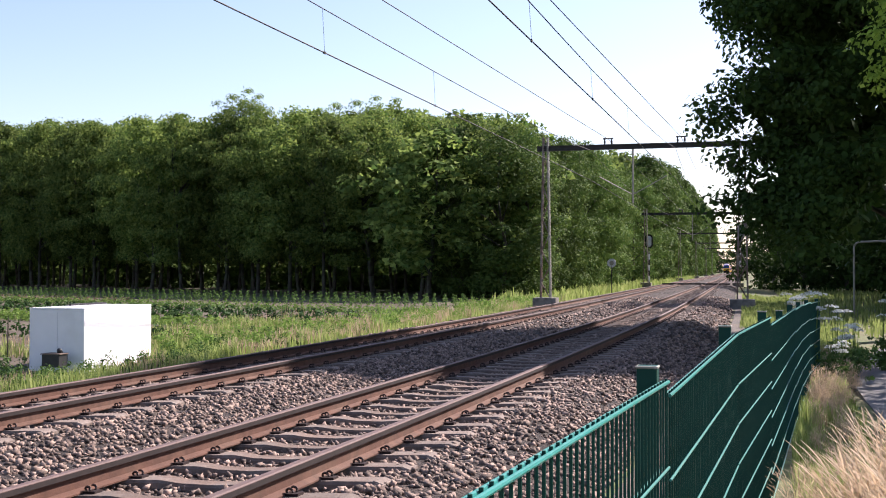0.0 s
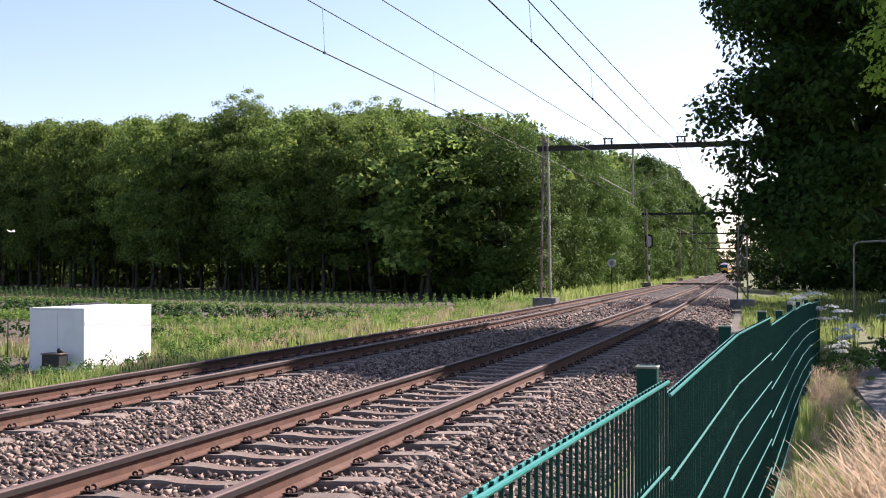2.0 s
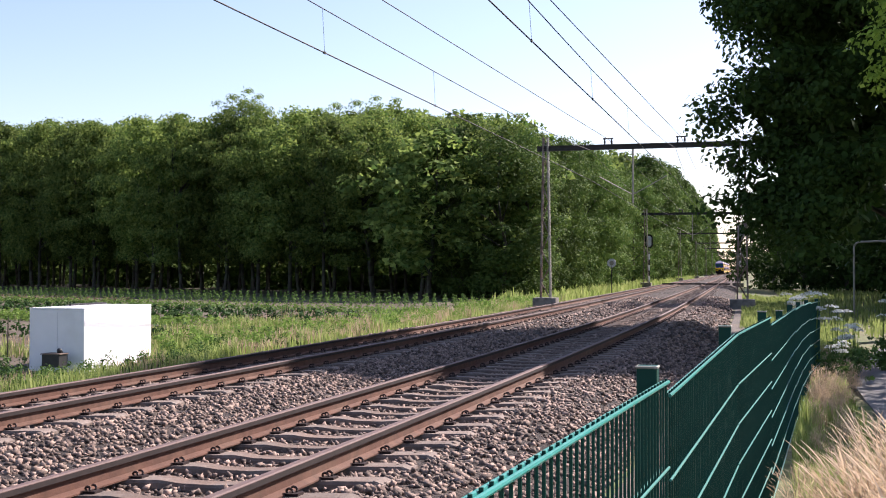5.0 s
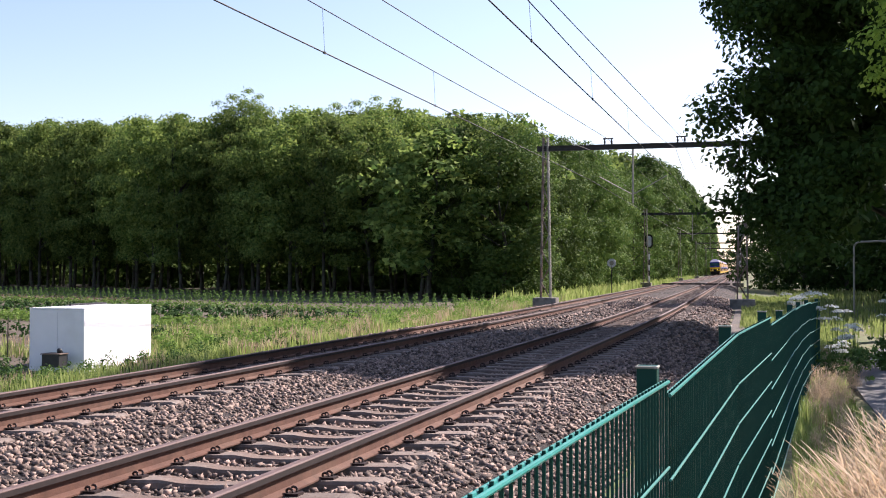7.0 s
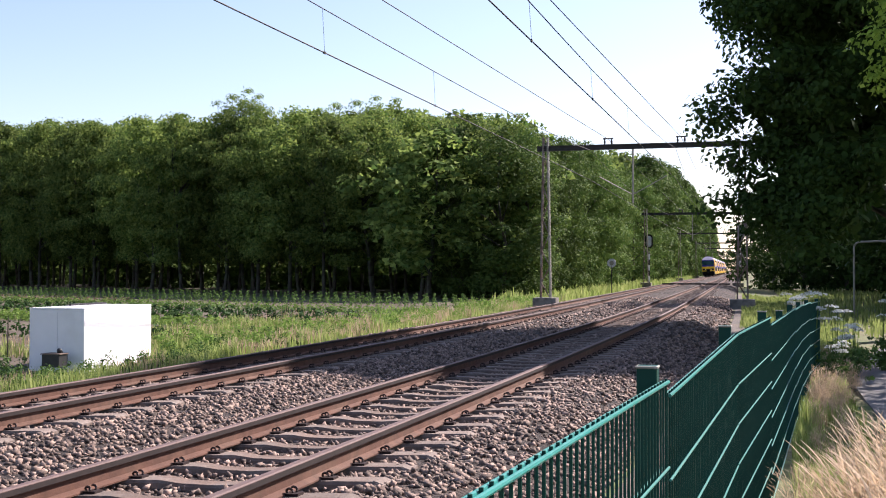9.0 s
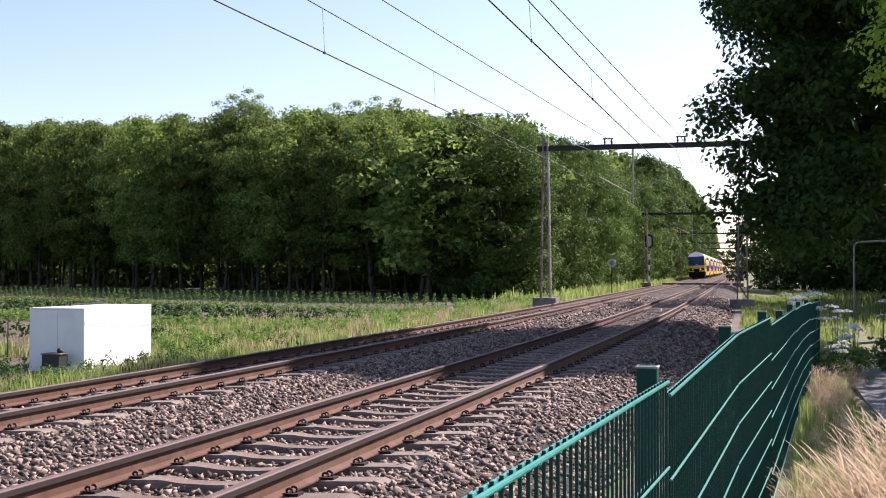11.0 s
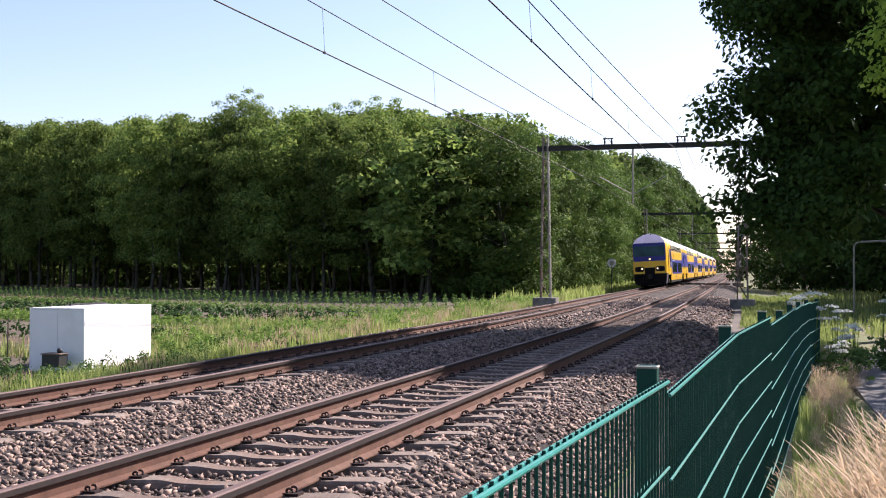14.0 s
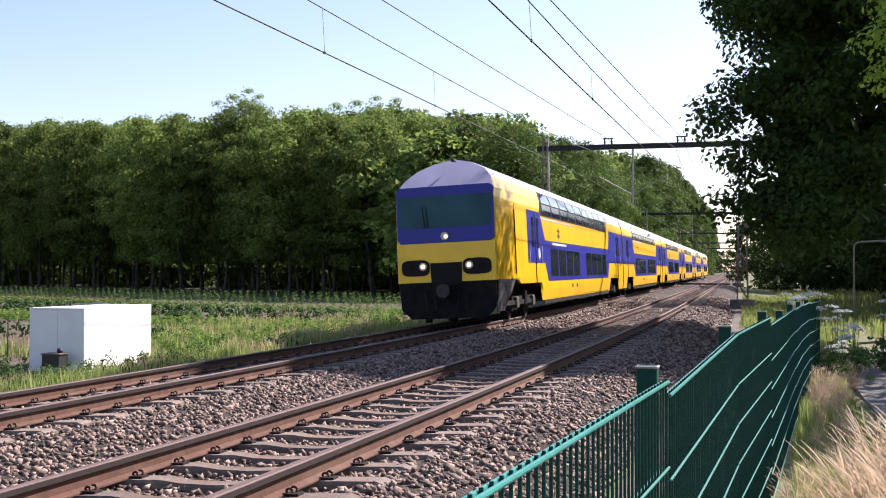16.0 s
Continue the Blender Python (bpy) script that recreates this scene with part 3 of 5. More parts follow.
def tree_thing(meshes, m, name, label, group, leaf_material=None):
    thing = empty(name, m, label, "tree", group)
    for nm, me in zip(("trunk", "crown"), meshes):
        ob = new(nm, me)
        ob.parent = thing
        if nm == "crown" and leaf_material:
            me.materials[0] = leaf_material
    return thing


def place_copy(kind, x, y, z, turn, k, kz):
    t = copy_thing(kind, Matrix.Translation((x, y, z)) @ Matrix.Rotation(turn, 4, "Z"))
    t.scale = (k, k, kz)
    return t


def build_forest():
    rng = random.Random(11)
    label = "tall broadleaf forest tree with a dense green crown"
    group = "trees of the wood"
    protos, light = [], []
    for i in range(5):
        me = tree_meshes(20 + i, 12.0, 3.5 + 0.2 * (i % 3), 2.6, 0.19, 17000, 120, 0.16, 0.25, 1.1, core=12, flat=0.42)
        protos.append(tree_thing(me, Matrix.Translation((-62 - 7 * i, 99 + 2 * i, -0.55)), "forest_tree", label, group))
    for i in range(3):
        me = tree_meshes(30 + i, 12.0, 3.8, 2.6, 0.42, 3800, 95, 0.15, 0.2, 1.2)
        light.append(tree_thing(me, Matrix.Translation((-70 - 8 * i, 112, -0.55)), "forest_tree", label, group))
    edge = []
    for i in range(3):
        me = tree_meshes(40 + i, 10.0, 2.7, 0.2, 0.155, 16000, 110, 0.14, 0.35, 0.9, core=16, flat=0.5)
        edge.append(tree_thing(me, Matrix.Translation((-21 - 3 * i, 78 + 9 * i, -0.5)), "edge_tree", "leafy tree at the wood's edge, green to the ground", group, M_LEAF_E))
    far_edge = []
    for i in range(3):
        me = tree_meshes(45 + i, 10.0, 2.7, 0.2, 0.24, 8000, 80, 0.14, 0.35, 0.95, core=10, flat=0.5)
        far_edge.append(tree_thing(me, Matrix.Translation((-40 - 4 * i, 200 + 12 * i, -0.5)), "edge_tree", "leafy tree at the wood's edge, green to the ground", group, M_LEAF_E))
    me = tree_meshes(50, 3.4, 2.4, 0.1, 0.36, 2400, 50, 0.06, 0.2, 0.8)
    bush = tree_thing(me, Matrix.Translation((-50, 96, -0.55)), "forest_bush", "dark undergrowth bush inside the wood", "undergrowth of the wood", M_LEAF_E)
    spire_me = tree_meshes(51, 15.0, 1.7, 8.0, 0.14, 8000, 110, 0.14, 0.0, 0.62, flat=0.55)
    # the front along the field, in rows
    a, b = Vector((-15.2, 67.5)), Vector((-96, 98))
    along = (b - a).normalized()
    back = Vector((-along.y, along.x))
    if back.y < 0:
        back = -back
    n = 0
    for row in range(4):
        step = (4.1, 4.4, 5.0, 5.5, 6.0, 6.0)[row]
        d = (2.0, 0, 3, 1, 2, 4)[row]
        while d < (b - a).length:
            p = a + along * (d + rng.uniform(-0.7, 0.7)) + back * (1.2 + row * 4.3 + rng.uniform(-1, 1))
            frac = d / 82
            if p.x > line_at(p.y)[0] - 11.0:
                d += step
                continue
            tall = float(np.interp(frac, (0, 0.1, 0.22, 0.5, 0.8, 1.0), (11.2, 12.4, 13.5, 14.4, 16.1, 16.8))) + (0.0, 0.3, 0.7, 1.0)[row] + rng.uniform(-0.4, 0.35)
            kinds = edge if d < 8 and row < 2 else (protos if row < 2 else light)
            ref = 10.0 if kinds is edge else 12.0
            place_copy(kinds[rng.randrange(len(kinds))], p.x, p.y, -0.55, rng.uniform(0, 6.28), rng.uniform(0.95, 1.15), tall / ref)
            n += 1
            d += step
    for row in range(3):
        d = 1.0
        while d < (b - a).length + 6:
            p = a + along * (d + rng.uniform(-1.2, 1.2)) + back * (17 + 6.5 * row + rng.uniform(-2, 2))
            k = rng.uniform(0.9, 1.5) if row < 2 else rng.uniform(1.7, 2.2)
            if rng.random() < (0.78 if row < 2 else 1.0) and p.x < line_at(p.y)[0] - 14.0:
                place_copy(bush, p.x, p.y, -0.55, rng.uniform(0, 6.28), k * 1.1, k)
            d += 3.6
    for x, y, tall in ((-43.0, 82.5, 16.6), (-44.6, 83.0, 16.2), (-41.8, 82.0, 16.0), (-31.5, 82, 15.4), (-33.4, 82.4, 15.2), (-29.6, 81.5, 15.1), (-35.4, 83, 15.2), (-18.6, 76, 12.7), (-20.0, 77, 12.5)):
        t = tree_thing(spire_me, Matrix.Translation((x, y, -0.55)), "forest_tree", "slim forest tree with a ragged top above its neighbours", group)
        t.scale = (1, 1, tall / 15.0)
    for x, y in ((-19.5, 92), (-23, 95), (-27, 96), (-31, 99), (-36, 100), (-21, 103), (-26, 106), (-32, 108)):
        place_copy(edge[rng.randrange(3)], x, y, -0.55, rng.uniform(0, 6.28), 1.1, 1.0)
    # along the line
    s = 68.0
    while s < 480:
        x, y, th = line_at(s)
        for row in range(2):
            if 123 < s < 141 and row == 0:
                continue  # gap between the near wood and the far one
            o = -(11.6 - min(max(s - 72, 0) / 30, 1) * 0.9) - row * 5.0 + rng.uniform(-0.6, 0.5)
            tall = float(np.interp(s, (68, 80, 100, 122, 130, 150, 175, 230, 300, 480), (10.3, 10.8, 12.4, 12.6, 12.0, 15.5, 18.6, 21.0, 23.0, 25.0))) + row * 0.8 + rng.uniform(-0.7, 0.9)
            wide = rng.uniform(0.98, 1.2) * (1.0 if s < 100 else (1.12 if s < 150 else 1.3))
            kind = (edge if s < 150 else far_edge)[rng.randrange(3)] if row == 0 else light[n % 3]
            place_copy(kind, x + o, y + rng.uniform(-1, 1), -0.5, rng.uniform(0, 6.28), wide, tall / (10.0 if row == 0 else 12.0))
            n += 1
        s += 4.6 if s < 140 else (8.0 if s < 260 else 14)


def build_roadside_trees():
    label = "large roadside tree overhanging the path, shade put into its dark leaf colour"
    group = "trees by the path"
    me = tree_meshes(71, 16.5, 5.3, 3.3, 0.165, 94000, 560, 0.28, 0.35, 0.85, True, 64, lift=4.6, tri=False)
    tree_thing(me, Matrix.Translation((2.82, 31.6, -0.5)), "roadside_tree", label, group, M_LEAF_SHADED)
    me2 = tree_meshes(72, 13.0, 5.2, 0.3, 0.22, 20000, 200, 0.26, 0.35, 1.0, True, 6)
    second = tree_thing(me2, Matrix.Translation((14.5, 52, -0.5)), "roadside_tree", label, group, M_LEAF_SHADED)
    rng = random.Random(5)
    for x, y, k in ((8.0, 64, 1.35), (12.5, 58, 1.25), (7.9, 21.5, 0.8)):
        place_copy(second, x, y, -0.5, rng.uniform(0, 6.28), k, k * rng.uniform(0.95, 1.05))
    coarse = tree_thing(tree_meshes(76, 13.0, 5.2, 0.3, 0.38, 6000, 150, 0.26, 0.35, 1.0, True, 4), Matrix.Translation((16.5, 60, -0.5)), "roadside_tree", label, group, M_LEAF_SHADED)
    for x, y, k in ((11.5, 64, 1.0), (11.0, 77, 1.0), (10.5, 92, 1.0), (9.0, 108, 1.0), (7.5, 126, 1.0), (6.2, 148, 1.0), (4.0, 176, 1.0), (2.0, 210, 1.0),
                    (-0.5, 250, 1.0), (-3.5, 300, 1.0), (-6.5, 360, 1.0), (19, 70, 1.1), (17, 96, 1.1)):
        place_copy(coarse, x, y, -0.5, rng.uniform(0, 6.28), k, k * rng.uniform(0.95, 1.05))
    # slim tree added between path and viewer for a branch; sunlight in leaf colour
    young = tree_meshes(75, 9.6, 1.3, 5.0, 0.13, 6000, 60, 0.07, 0.1, 0.55, tri=False)
    tree_thing(young, Matrix.Translation((2.75, 24.0, -0.5)), "young_tree", "slim tree added by the path for a branch, sunlight put into its leaf colour", group, M_LEAF_SUNLIT)
    me3 = tree_meshes(73, 3.6, 2.2, 0.0, 0.22, 4600, 70, 0.05, 0.3, 0.7, True, 5)
    shrub = tree_thing(me3, Matrix.Translation((6.4, 41, -0.5)), "roadside_shrub", "dense dark shrub under the roadside trees", "shrubs by the path", M_LEAF_SHADED)
    for x, y, k in ((7.2, 46, 1.1), (7.4, 50, 1.0), (8.0, 55, 1.2), (8.4, 61, 1.2), (8.6, 67, 1.2), (8.6, 74, 1.2), (8.4, 82, 1.3), (9.2, 98, 1.3), (7.6, 104, 1.3), (6.0, 116, 1.3), (5.2, 132, 1.4), (3.5, 150, 1.4), (1.5, 172, 1.4)):
        place_copy(shrub, x, y, -0.5, rng.uniform(0, 6.28), k, k)
    for x, y, k in ((1.2, 100, 0.8), (4.6, 97, 0.8), (8.2, 95, 0.85), (-1.4, 108, 0.75), (11.5, 90, 0.9)):
        place_copy(coarse, x, y, -0.5, rng.uniform(0, 6.28), k, k)
    # the wood that closes the view where the line ends
    me4 = tree_meshes(74, 13.0, 5.2, 0.3, 0.8, 1100, 90, 0.26, 0.3, 1.2, True, 2)
    distant = tree_thing(me4, Matrix.Translation((-40, 640, -0.5)), "distant_tree", "hazy far broadleaf tree closing the view", "distant trees", M_LEAF_SHADED)
    for i in range(26):
        place_copy(distant, -75 + 4.2 * i + rng.uniform(-2, 2), 610 + rng.uniform(0, 60), -0.5, rng.uniform(0, 6.28), 1.0, 0.9)


def blades(name, pts, heights, width, material, label, category, rng, lean=0.35, seed_heads=None):
    """Grass: narrow bent blades, three joints each."""
    n = len(pts)
    az = rng.uniform(0, 2 * np.pi, n)
    t = np.stack([np.cos(az), np.sin(az), 0 * az], -1)
    bend = np.stack([np.cos(az + 1.57), np.sin(az + 1.57), 0 * az], -1) * (rng.uniform(0.1, 1, n) * lean * heights)[:, None]
    w = t * width * rng.uniform(0.6, 1.4, n)[:, None]
    up = np.array([0, 0, 1.0])[None] * heights[:, None]
    a, b, c = pts, pts + up * 0.55 + bend * 0.3, pts + up + bend
    v = np.stack([a - w, a + w, b + w * 0.8, b - w * 0.8, c + w * 0.25, c - w * 0.25], 1)
    k = np.arange(n)[:, None] * 6
    q = np.concatenate([k + np.array([[0, 1, 2, 3]]), k + np.array([[3, 2, 4, 5]])])
    ob = new(name, np_mesh(name, v.reshape(-1, 3), q, material))
    return tagged(ob, label, category, kind="stuff")


def build_grass():
    rng = np.random.default_rng(8)
    def strip(s_lo, s_hi, o_lo, o_hi, n, h_lo, h_hi, width, material, name, label, power=1.0, patch=0.0):
        s = s_lo + (s_hi - s_lo) * rng.random(n) ** power
        o = rng.uniform(o_lo, o_hi, n)
        ax = np.array([line_at(v) for v in s])
        x, y = ax[:, 0] + o, ax[:, 1]
        keep = np.array([noise.noise((px * 0.5, py * 0.5, 3.0)) > patch for px, py in zip(x, y)])
        x, y = x[keep], y[keep]
        z = np.array([ground_height(px, py) for px, py in zip(x, y)])
        lush = np.array([0.65 + 1.1 * max(noise.noise((px * 0.9, py * 0.9, 7.0)) + 0.15, 0) for px, py in zip(x, y)])
        blades(name, np.stack([x, y, z - 0.02], -1), rng.uniform(h_lo, h_hi, len(x)) * lush, width, material, label, "grass", rng)
    # verge beyond the far track
    strip(20, 62, -9.8, -6.6, 20000, 0.08, 0.34, 0.012, M_GRASS, "verge_grass", "tall green verge grass beside the railway", 1.2, -0.5)
    strip(20, 62, -9.8, -6.7, 20000, 0.12, 0.42, 0.010, M_STRAW, "verge_straw", "straw-coloured dry grass among the verge grass", 1.2, 0.03)
    strip(60, 260, -10.8, -6.8, 9000, 0.3, 0.7, 0.05, M_GRASS, "verge_grass", "tall green verge grass beside the railway", 1.3, -0.6)
    strip(8, 22, -8.3, -6.6, 6500, 0.06, 0.27, 0.008, M_GRASS, "verge_grass", "tall green verge grass beside the railway", 1.0, -0.3)
    strip(8, 24, -8.2, -6.8, 1300, 0.08, 0.3, 0.02, M_LEAF_D, "verge_weeds", "broad-leaved green weeds among the verge grass", 1.0, -0.05)
    strip(8, 24, -10.0, -6.7, 8000, 0.1, 0.36, 0.006, M_STRAW, "verge_straw", "straw-coloured dry grass among the verge grass", 1.0, -0.02)
    strip(20, 34, -13.5, -9.2, 8000, 0.12, 0.4, 0.014, M_GRASS, "verge_grass", "tall green verge grass beside the railway", 1.0, -0.35)
    strip(18, 40, -15.0, -9.2, 8000, 0.12, 0.4, 0.008, M_STRAW, "verge_straw", "straw-coloured dry grass among the verge grass", 1.0, 0.03)
    # bank between fence and path
    strip(3.0, 24, 3.95, 4.8, 11000, 0.08, 0.26, 0.008, M_GRASS, "bank_grass", "green grass on the bank by the path", 1.2, -0.5)
    strip(-8.0, 3.0, 3.75, 4.9, 4000, 0.06, 0.2, 0.008, M_GRASS, "bank_grass", "green grass on the bank by the path", 1.0, -0.6)
    strip(10, 40, 7.0, 9.5, 4000, 0.15, 0.45, 0.012, M_GRASS, "bank_grass", "green grass on the bank by the path", 1.0, -0.6)
    strip(32, 95, 5.5, 15.0, 9000, 0.15, 0.4, 0.03, M_GRASS, "bank_grass", "green grass on the bank by the path", 1.0, -0.7)
    strip(19.5, 34, 4.3, 4.95, 7000, 0.08, 0.25, 0.009, M_GRASS, "bank_grass", "green grass on the bank by the path", 1.0, -0.7)
    strip(25, 36, 4.9, 5.7, 4000, 0.08, 0.22, 0.012, M_GRASS, "bank_grass", "green grass on the bank by the path", 1.0, -0.7)
    strip(34, 75, 2.9, 5.5, 14000, 0.08, 0.25, 0.02, M_GRASS, "bank_grass", "green grass on the bank by the path", 1.0, -0.7)


def build_weeds():
    """Leafy clumps of weeds that stand in the verge and hide the foot of the white box."""
    rng = np.random.default_rng(17)
    for n, s_lo, s_hi, o_lo, o_hi, r_lo, r_hi, leaf, material, label in (
            (150, 12, 30, -9.6, -6.9, 0.08, 0.2, 0.05, M_LEAF_H, "bushy green weeds in the verge"),
            (90, 13, 34, -10.5, -7.4, 0.08, 0.2, 0.05, M_LEAF_D, "dark leafy weeds in the verge"),
            (260, 22, 60, -10.2, -7.2, 0.12, 0.3, 0.07, M_LEAF_C, "bright green tall weeds in the verge")):
        s, o = rng.uniform(s_lo, s_hi, n), rng.uniform(o_lo, o_hi, n)
        x = np.array([line_at(v)[0] for v in s]) + o
        r = rng.uniform(r_lo, r_hi, n)
        keep = ~((np.abs(x + 13.27) < 0.75) & (np.abs(s - 19.05) < 1.5))
        x, s, r = x[keep], s[keep], r[keep]
        z = np.array([ground_height(a, b) for a, b in zip(x, s)])
        cents = np.concatenate([np.stack([x + rng.normal(0, 0.06, len(x)), s, z + r * k], -1) for k in (0.6, 1.5)])
        v, q = leaf_cloud(cents, np.concatenate([r, r * 0.7]), np.full(len(cents), 34), leaf, rng, 0.1, 1.0, 0.7)
        tagged(new("verge_weeds", np_mesh("verge_weeds", v, q, material)), label, "weeds", kind="stuff")


def build_stakes():
    """Thin garden stakes at the field's edge."""
    for x, y, tall in ((-14.95, 18.6, 0.95), (-15.7, 18.4, 0.9)):
        st = empty("garden_stake", Matrix.Translation((x, y, -0.6)), "thin weathered wooden stake at the field edge", "stake", "stakes at the field")
        part("stake_rod", rod((0, 0, 0), (0.01, 0, tall), 0.013, 0.011, n=7), M_BARK, st)
        part("stake_tip", rod((0.01, 0, tall), (0.01, 0, tall + 0.03), 0.011, 0.003, n=7), M_BARK, st)


def tuft_mesh(seed, n, h_lo, h_hi, spread, heads=True, material=None):
    """Dry grass: thin stems with feathery seed heads."""
    rng = np.random.default_rng(seed)
    verts, faces = [], []
    for _ in range(n):
        a, r = rng.uniform(0, 6.28), spread * rng.random() ** 0.5
        p = Vector((r * math.cos(a), r * math.sin(a), 0))
        h = rng.uniform(h_lo, h_hi)
        az = rng.normal(2.8, 1.3)
        bend = Vector((math.cos(az), math.sin(az), 0)) * h * rng.uniform(0.1, 0.6)
        side = Vector((-math.sin(az), math.cos(az), 0)) * 0.0011
        seeded = heads and rng.random() < 0.36
        if not seeded:
            h *= rng.uniform(0.55, 0.95)
        cut = [p + Vector((0, 0, h * (t - 0.1 * t ** 5))) + bend * t ** 2.6 for t in (0, 0.4, 0.78, 0.85, 0.93, 1.0)]
        wide = (0.9, 0.9, 0.8, 5.0, 4.2, 0.6) if seeded else (1.2, 1.6, 1.2, 0.9, 0.6, 0.2)
        k = len(verts)
        for c, w in zip(cut, wide):
            verts += [c - side * w, c + side * w]
        for i in range(5):
            faces.append((k + 2 * i, k + 2 * i + 1, k + 2 * i + 3, k + 2 * i + 2))
    me = bpy.data.meshes.new("grass_tuft")
    me.from_pydata([tuple(v) for v in verts], [], faces)
    me.materials.append(material or M_STRAW)
    return me


SWAY = []


def build_tufts():
    """The dry grass by the fence; its tall tufts sway in the wind."""
    rng = random.Random(21)
    thick = [tuft_mesh(100 + i, 320, 0.4, 0.9, 0.24) for i in range(4)]
    tall = [tuft_mesh(120 + i, 9, 0.9, 1.22, 0.14) for i in range(3)]
    for i in range(70):
        y = 3.6 + 5.2 * rng.random()
        x = 0.3 + (y - 3.0) * 0.04 + rng.random() * (0.5 + 0.1 * (y - 3))
        ob = new("dry_grass_tuft", thick[i % 4])
        ob.location, ob.rotation_euler = (x, y, -0.5), (0, 0, rng.uniform(-0.6, 0.6))
        k = rng.uniform(0.8, 1.15)
        ob.scale = (k, k, k)
        tagged(ob, "dense tuft of straw-coloured dry grass", "dry grass", "dry grass by the fence")
    # green blades grow up between the dry ones
    fresh = [tuft_mesh(140 + i, 160, 0.3, 0.75, 0.2, False, M_GRASS) for i in range(3)]
    for i in range(46):
        y = 3.4 + 6.4 * rng.random()
        x = 0.14 + (y - 3.0) * 0.03 + rng.random() ** 1.6 * (0.5 + 0.1 * (y - 3))
        ob = new("green_grass_tuft", fresh[i % 3])
        ob.location, ob.rotation_euler = (x, y, -0.5), (0, 0, rng.uniform(0, 6.28))
        k = rng.uniform(0.7, 1.05)
        ob.scale = (k, k, k)
        tagged(ob, "tuft of green grass blades among the dry grass", "grass", "green grass by the fence")
    # shorter tufts close to the fence and on along the bank
    for i in range(54):
        y = 4.0 + 13.0 * (i + rng.random()) / 54
        x = 0.1 + max(y - 8.0, 0) * 0.018 + rng.random() * (0.2 if y < 8 else 0.5)
        ob = new("dry_grass_tuft", thick[i % 4])
        ob.location, ob.rotation_euler = (x, y, -0.5), (0, 0, rng.uniform(-0.6, 0.6))
        k = rng.uniform(0.45, 0.75) if y < 8 else rng.uniform(0.2, 0.42)
        ob.scale = (k, k, k)
        tagged(ob, "low tuft of straw-coloured dry grass beside the fence", "dry grass", "dry grass by the fence")
    # brownish growth on the bank up to the fence's end
    for i in range(26):
        y = 15.0 + 9.5 * (i + rng.random()) / 26
        x = 0.3 + (y - 16.0) * 0.045 + rng.random() * 0.5
        ob = new("dry_grass_tuft", thick[i % 4])
        ob.location, ob.rotation_euler = (x, y, -0.5), (0, 0, rng.uniform(0, 6.28))
        k = rng.uniform(0.3, 0.5)
        ob.scale = (k * 1.6, k * 1.6, k)
        tagged(ob, "tuft of brownish dry grass on the bank by the path", "dry grass", "dry grass by the fence")
    for i in range(14):
        y = rng.uniform(3.8, 7.5)
        x = 0.2 + (y - 3.0) * 0.035 + rng.random() * 0.7
        ob = new("tall_grass_tuft", tall[i % 3])
        tagged(ob, "tall pale grass stems with seed heads, swaying", "dry grass", "swaying grass by the fence")
        SWAY.append((ob, Vector((x, y, -0.48)), rng.uniform(-0.8, 0.8), rng.uniform(0, 6.28)))


def build_flowers():
    """Umbel plants behind the fence: stems, leaves and white flower plates."""
    rng = np.random.default_rng(31)
    def umbel(x, y, h, n, spread, label="flowering white umbel plant with green stems"):
        thing = empty("umbel_plant", Matrix.Translation((x, y, -0.5)), label, "wild flower", "white flowering plants")
        for i in range(n):
            a, r = rng.uniform(0, 6.28), spread * rng.random()
            top = Vector((r * math.cos(a), r * math.sin(a), h * rng.uniform(0.72, 1.0)))
            part("stem", rod((r * 0.2 * math.cos(a), r * 0.2 * math.sin(a), 0), top, 0.009, 0.005, n=5), M_LEAF_H, thing)
            rad = rng.uniform(0.07, 0.14)
            m = 46
            q = rng.random(m) ** 0.5 * rad
            b = rng.uniform(0, 6.28, m)
            c = np.stack([top.x + q * np.cos(b), top.y + q * np.sin(b), top.z + 0.03 - (q / rad) ** 2 * 0.035 + rng.normal(0, 0.006, m)], -1)
            v, f = leaf_cloud(c, np.full(m, 0.012), np.full(m, 2), 0.03, rng)
            ob = new("flower_head", np_mesh("flower_head", v, f, M_FLOWER))
            ob.parent = thing
            tagged(ob, "flat white flower plate", kind="stuff")
        c = np.stack([rng.normal(0, spread * 0.6, 60), rng.normal(0, spread * 0.6, 60), rng.uniform(0.05, h * 0.45, 60)], -1)
        v, q = leaf_cloud(c, np.full(60, 0.09), np.full(60, 5), 0.085, rng)
        ob = new("foliage", np_mesh("foliage", v, q, M_LEAF_H))
        ob.parent = thing
        return thing
    for x, y, h, n, sp in ((0.1, 18.6, 1.52, 11, 0.25), (0.3, 19.2, 1.46, 10, 0.25), (0.72, 19.0, 1.26, 5, 0.22), (1.62, 21.6, 1.38, 3, 0.14), (0.95, 20.6, 0.85, 7, 0.35), (1.2, 22.4, 0.8, 6, 0.3), (0.78, 18.6, 0.7, 5, 0.25)):
        umbel(x, y, h, n, sp)


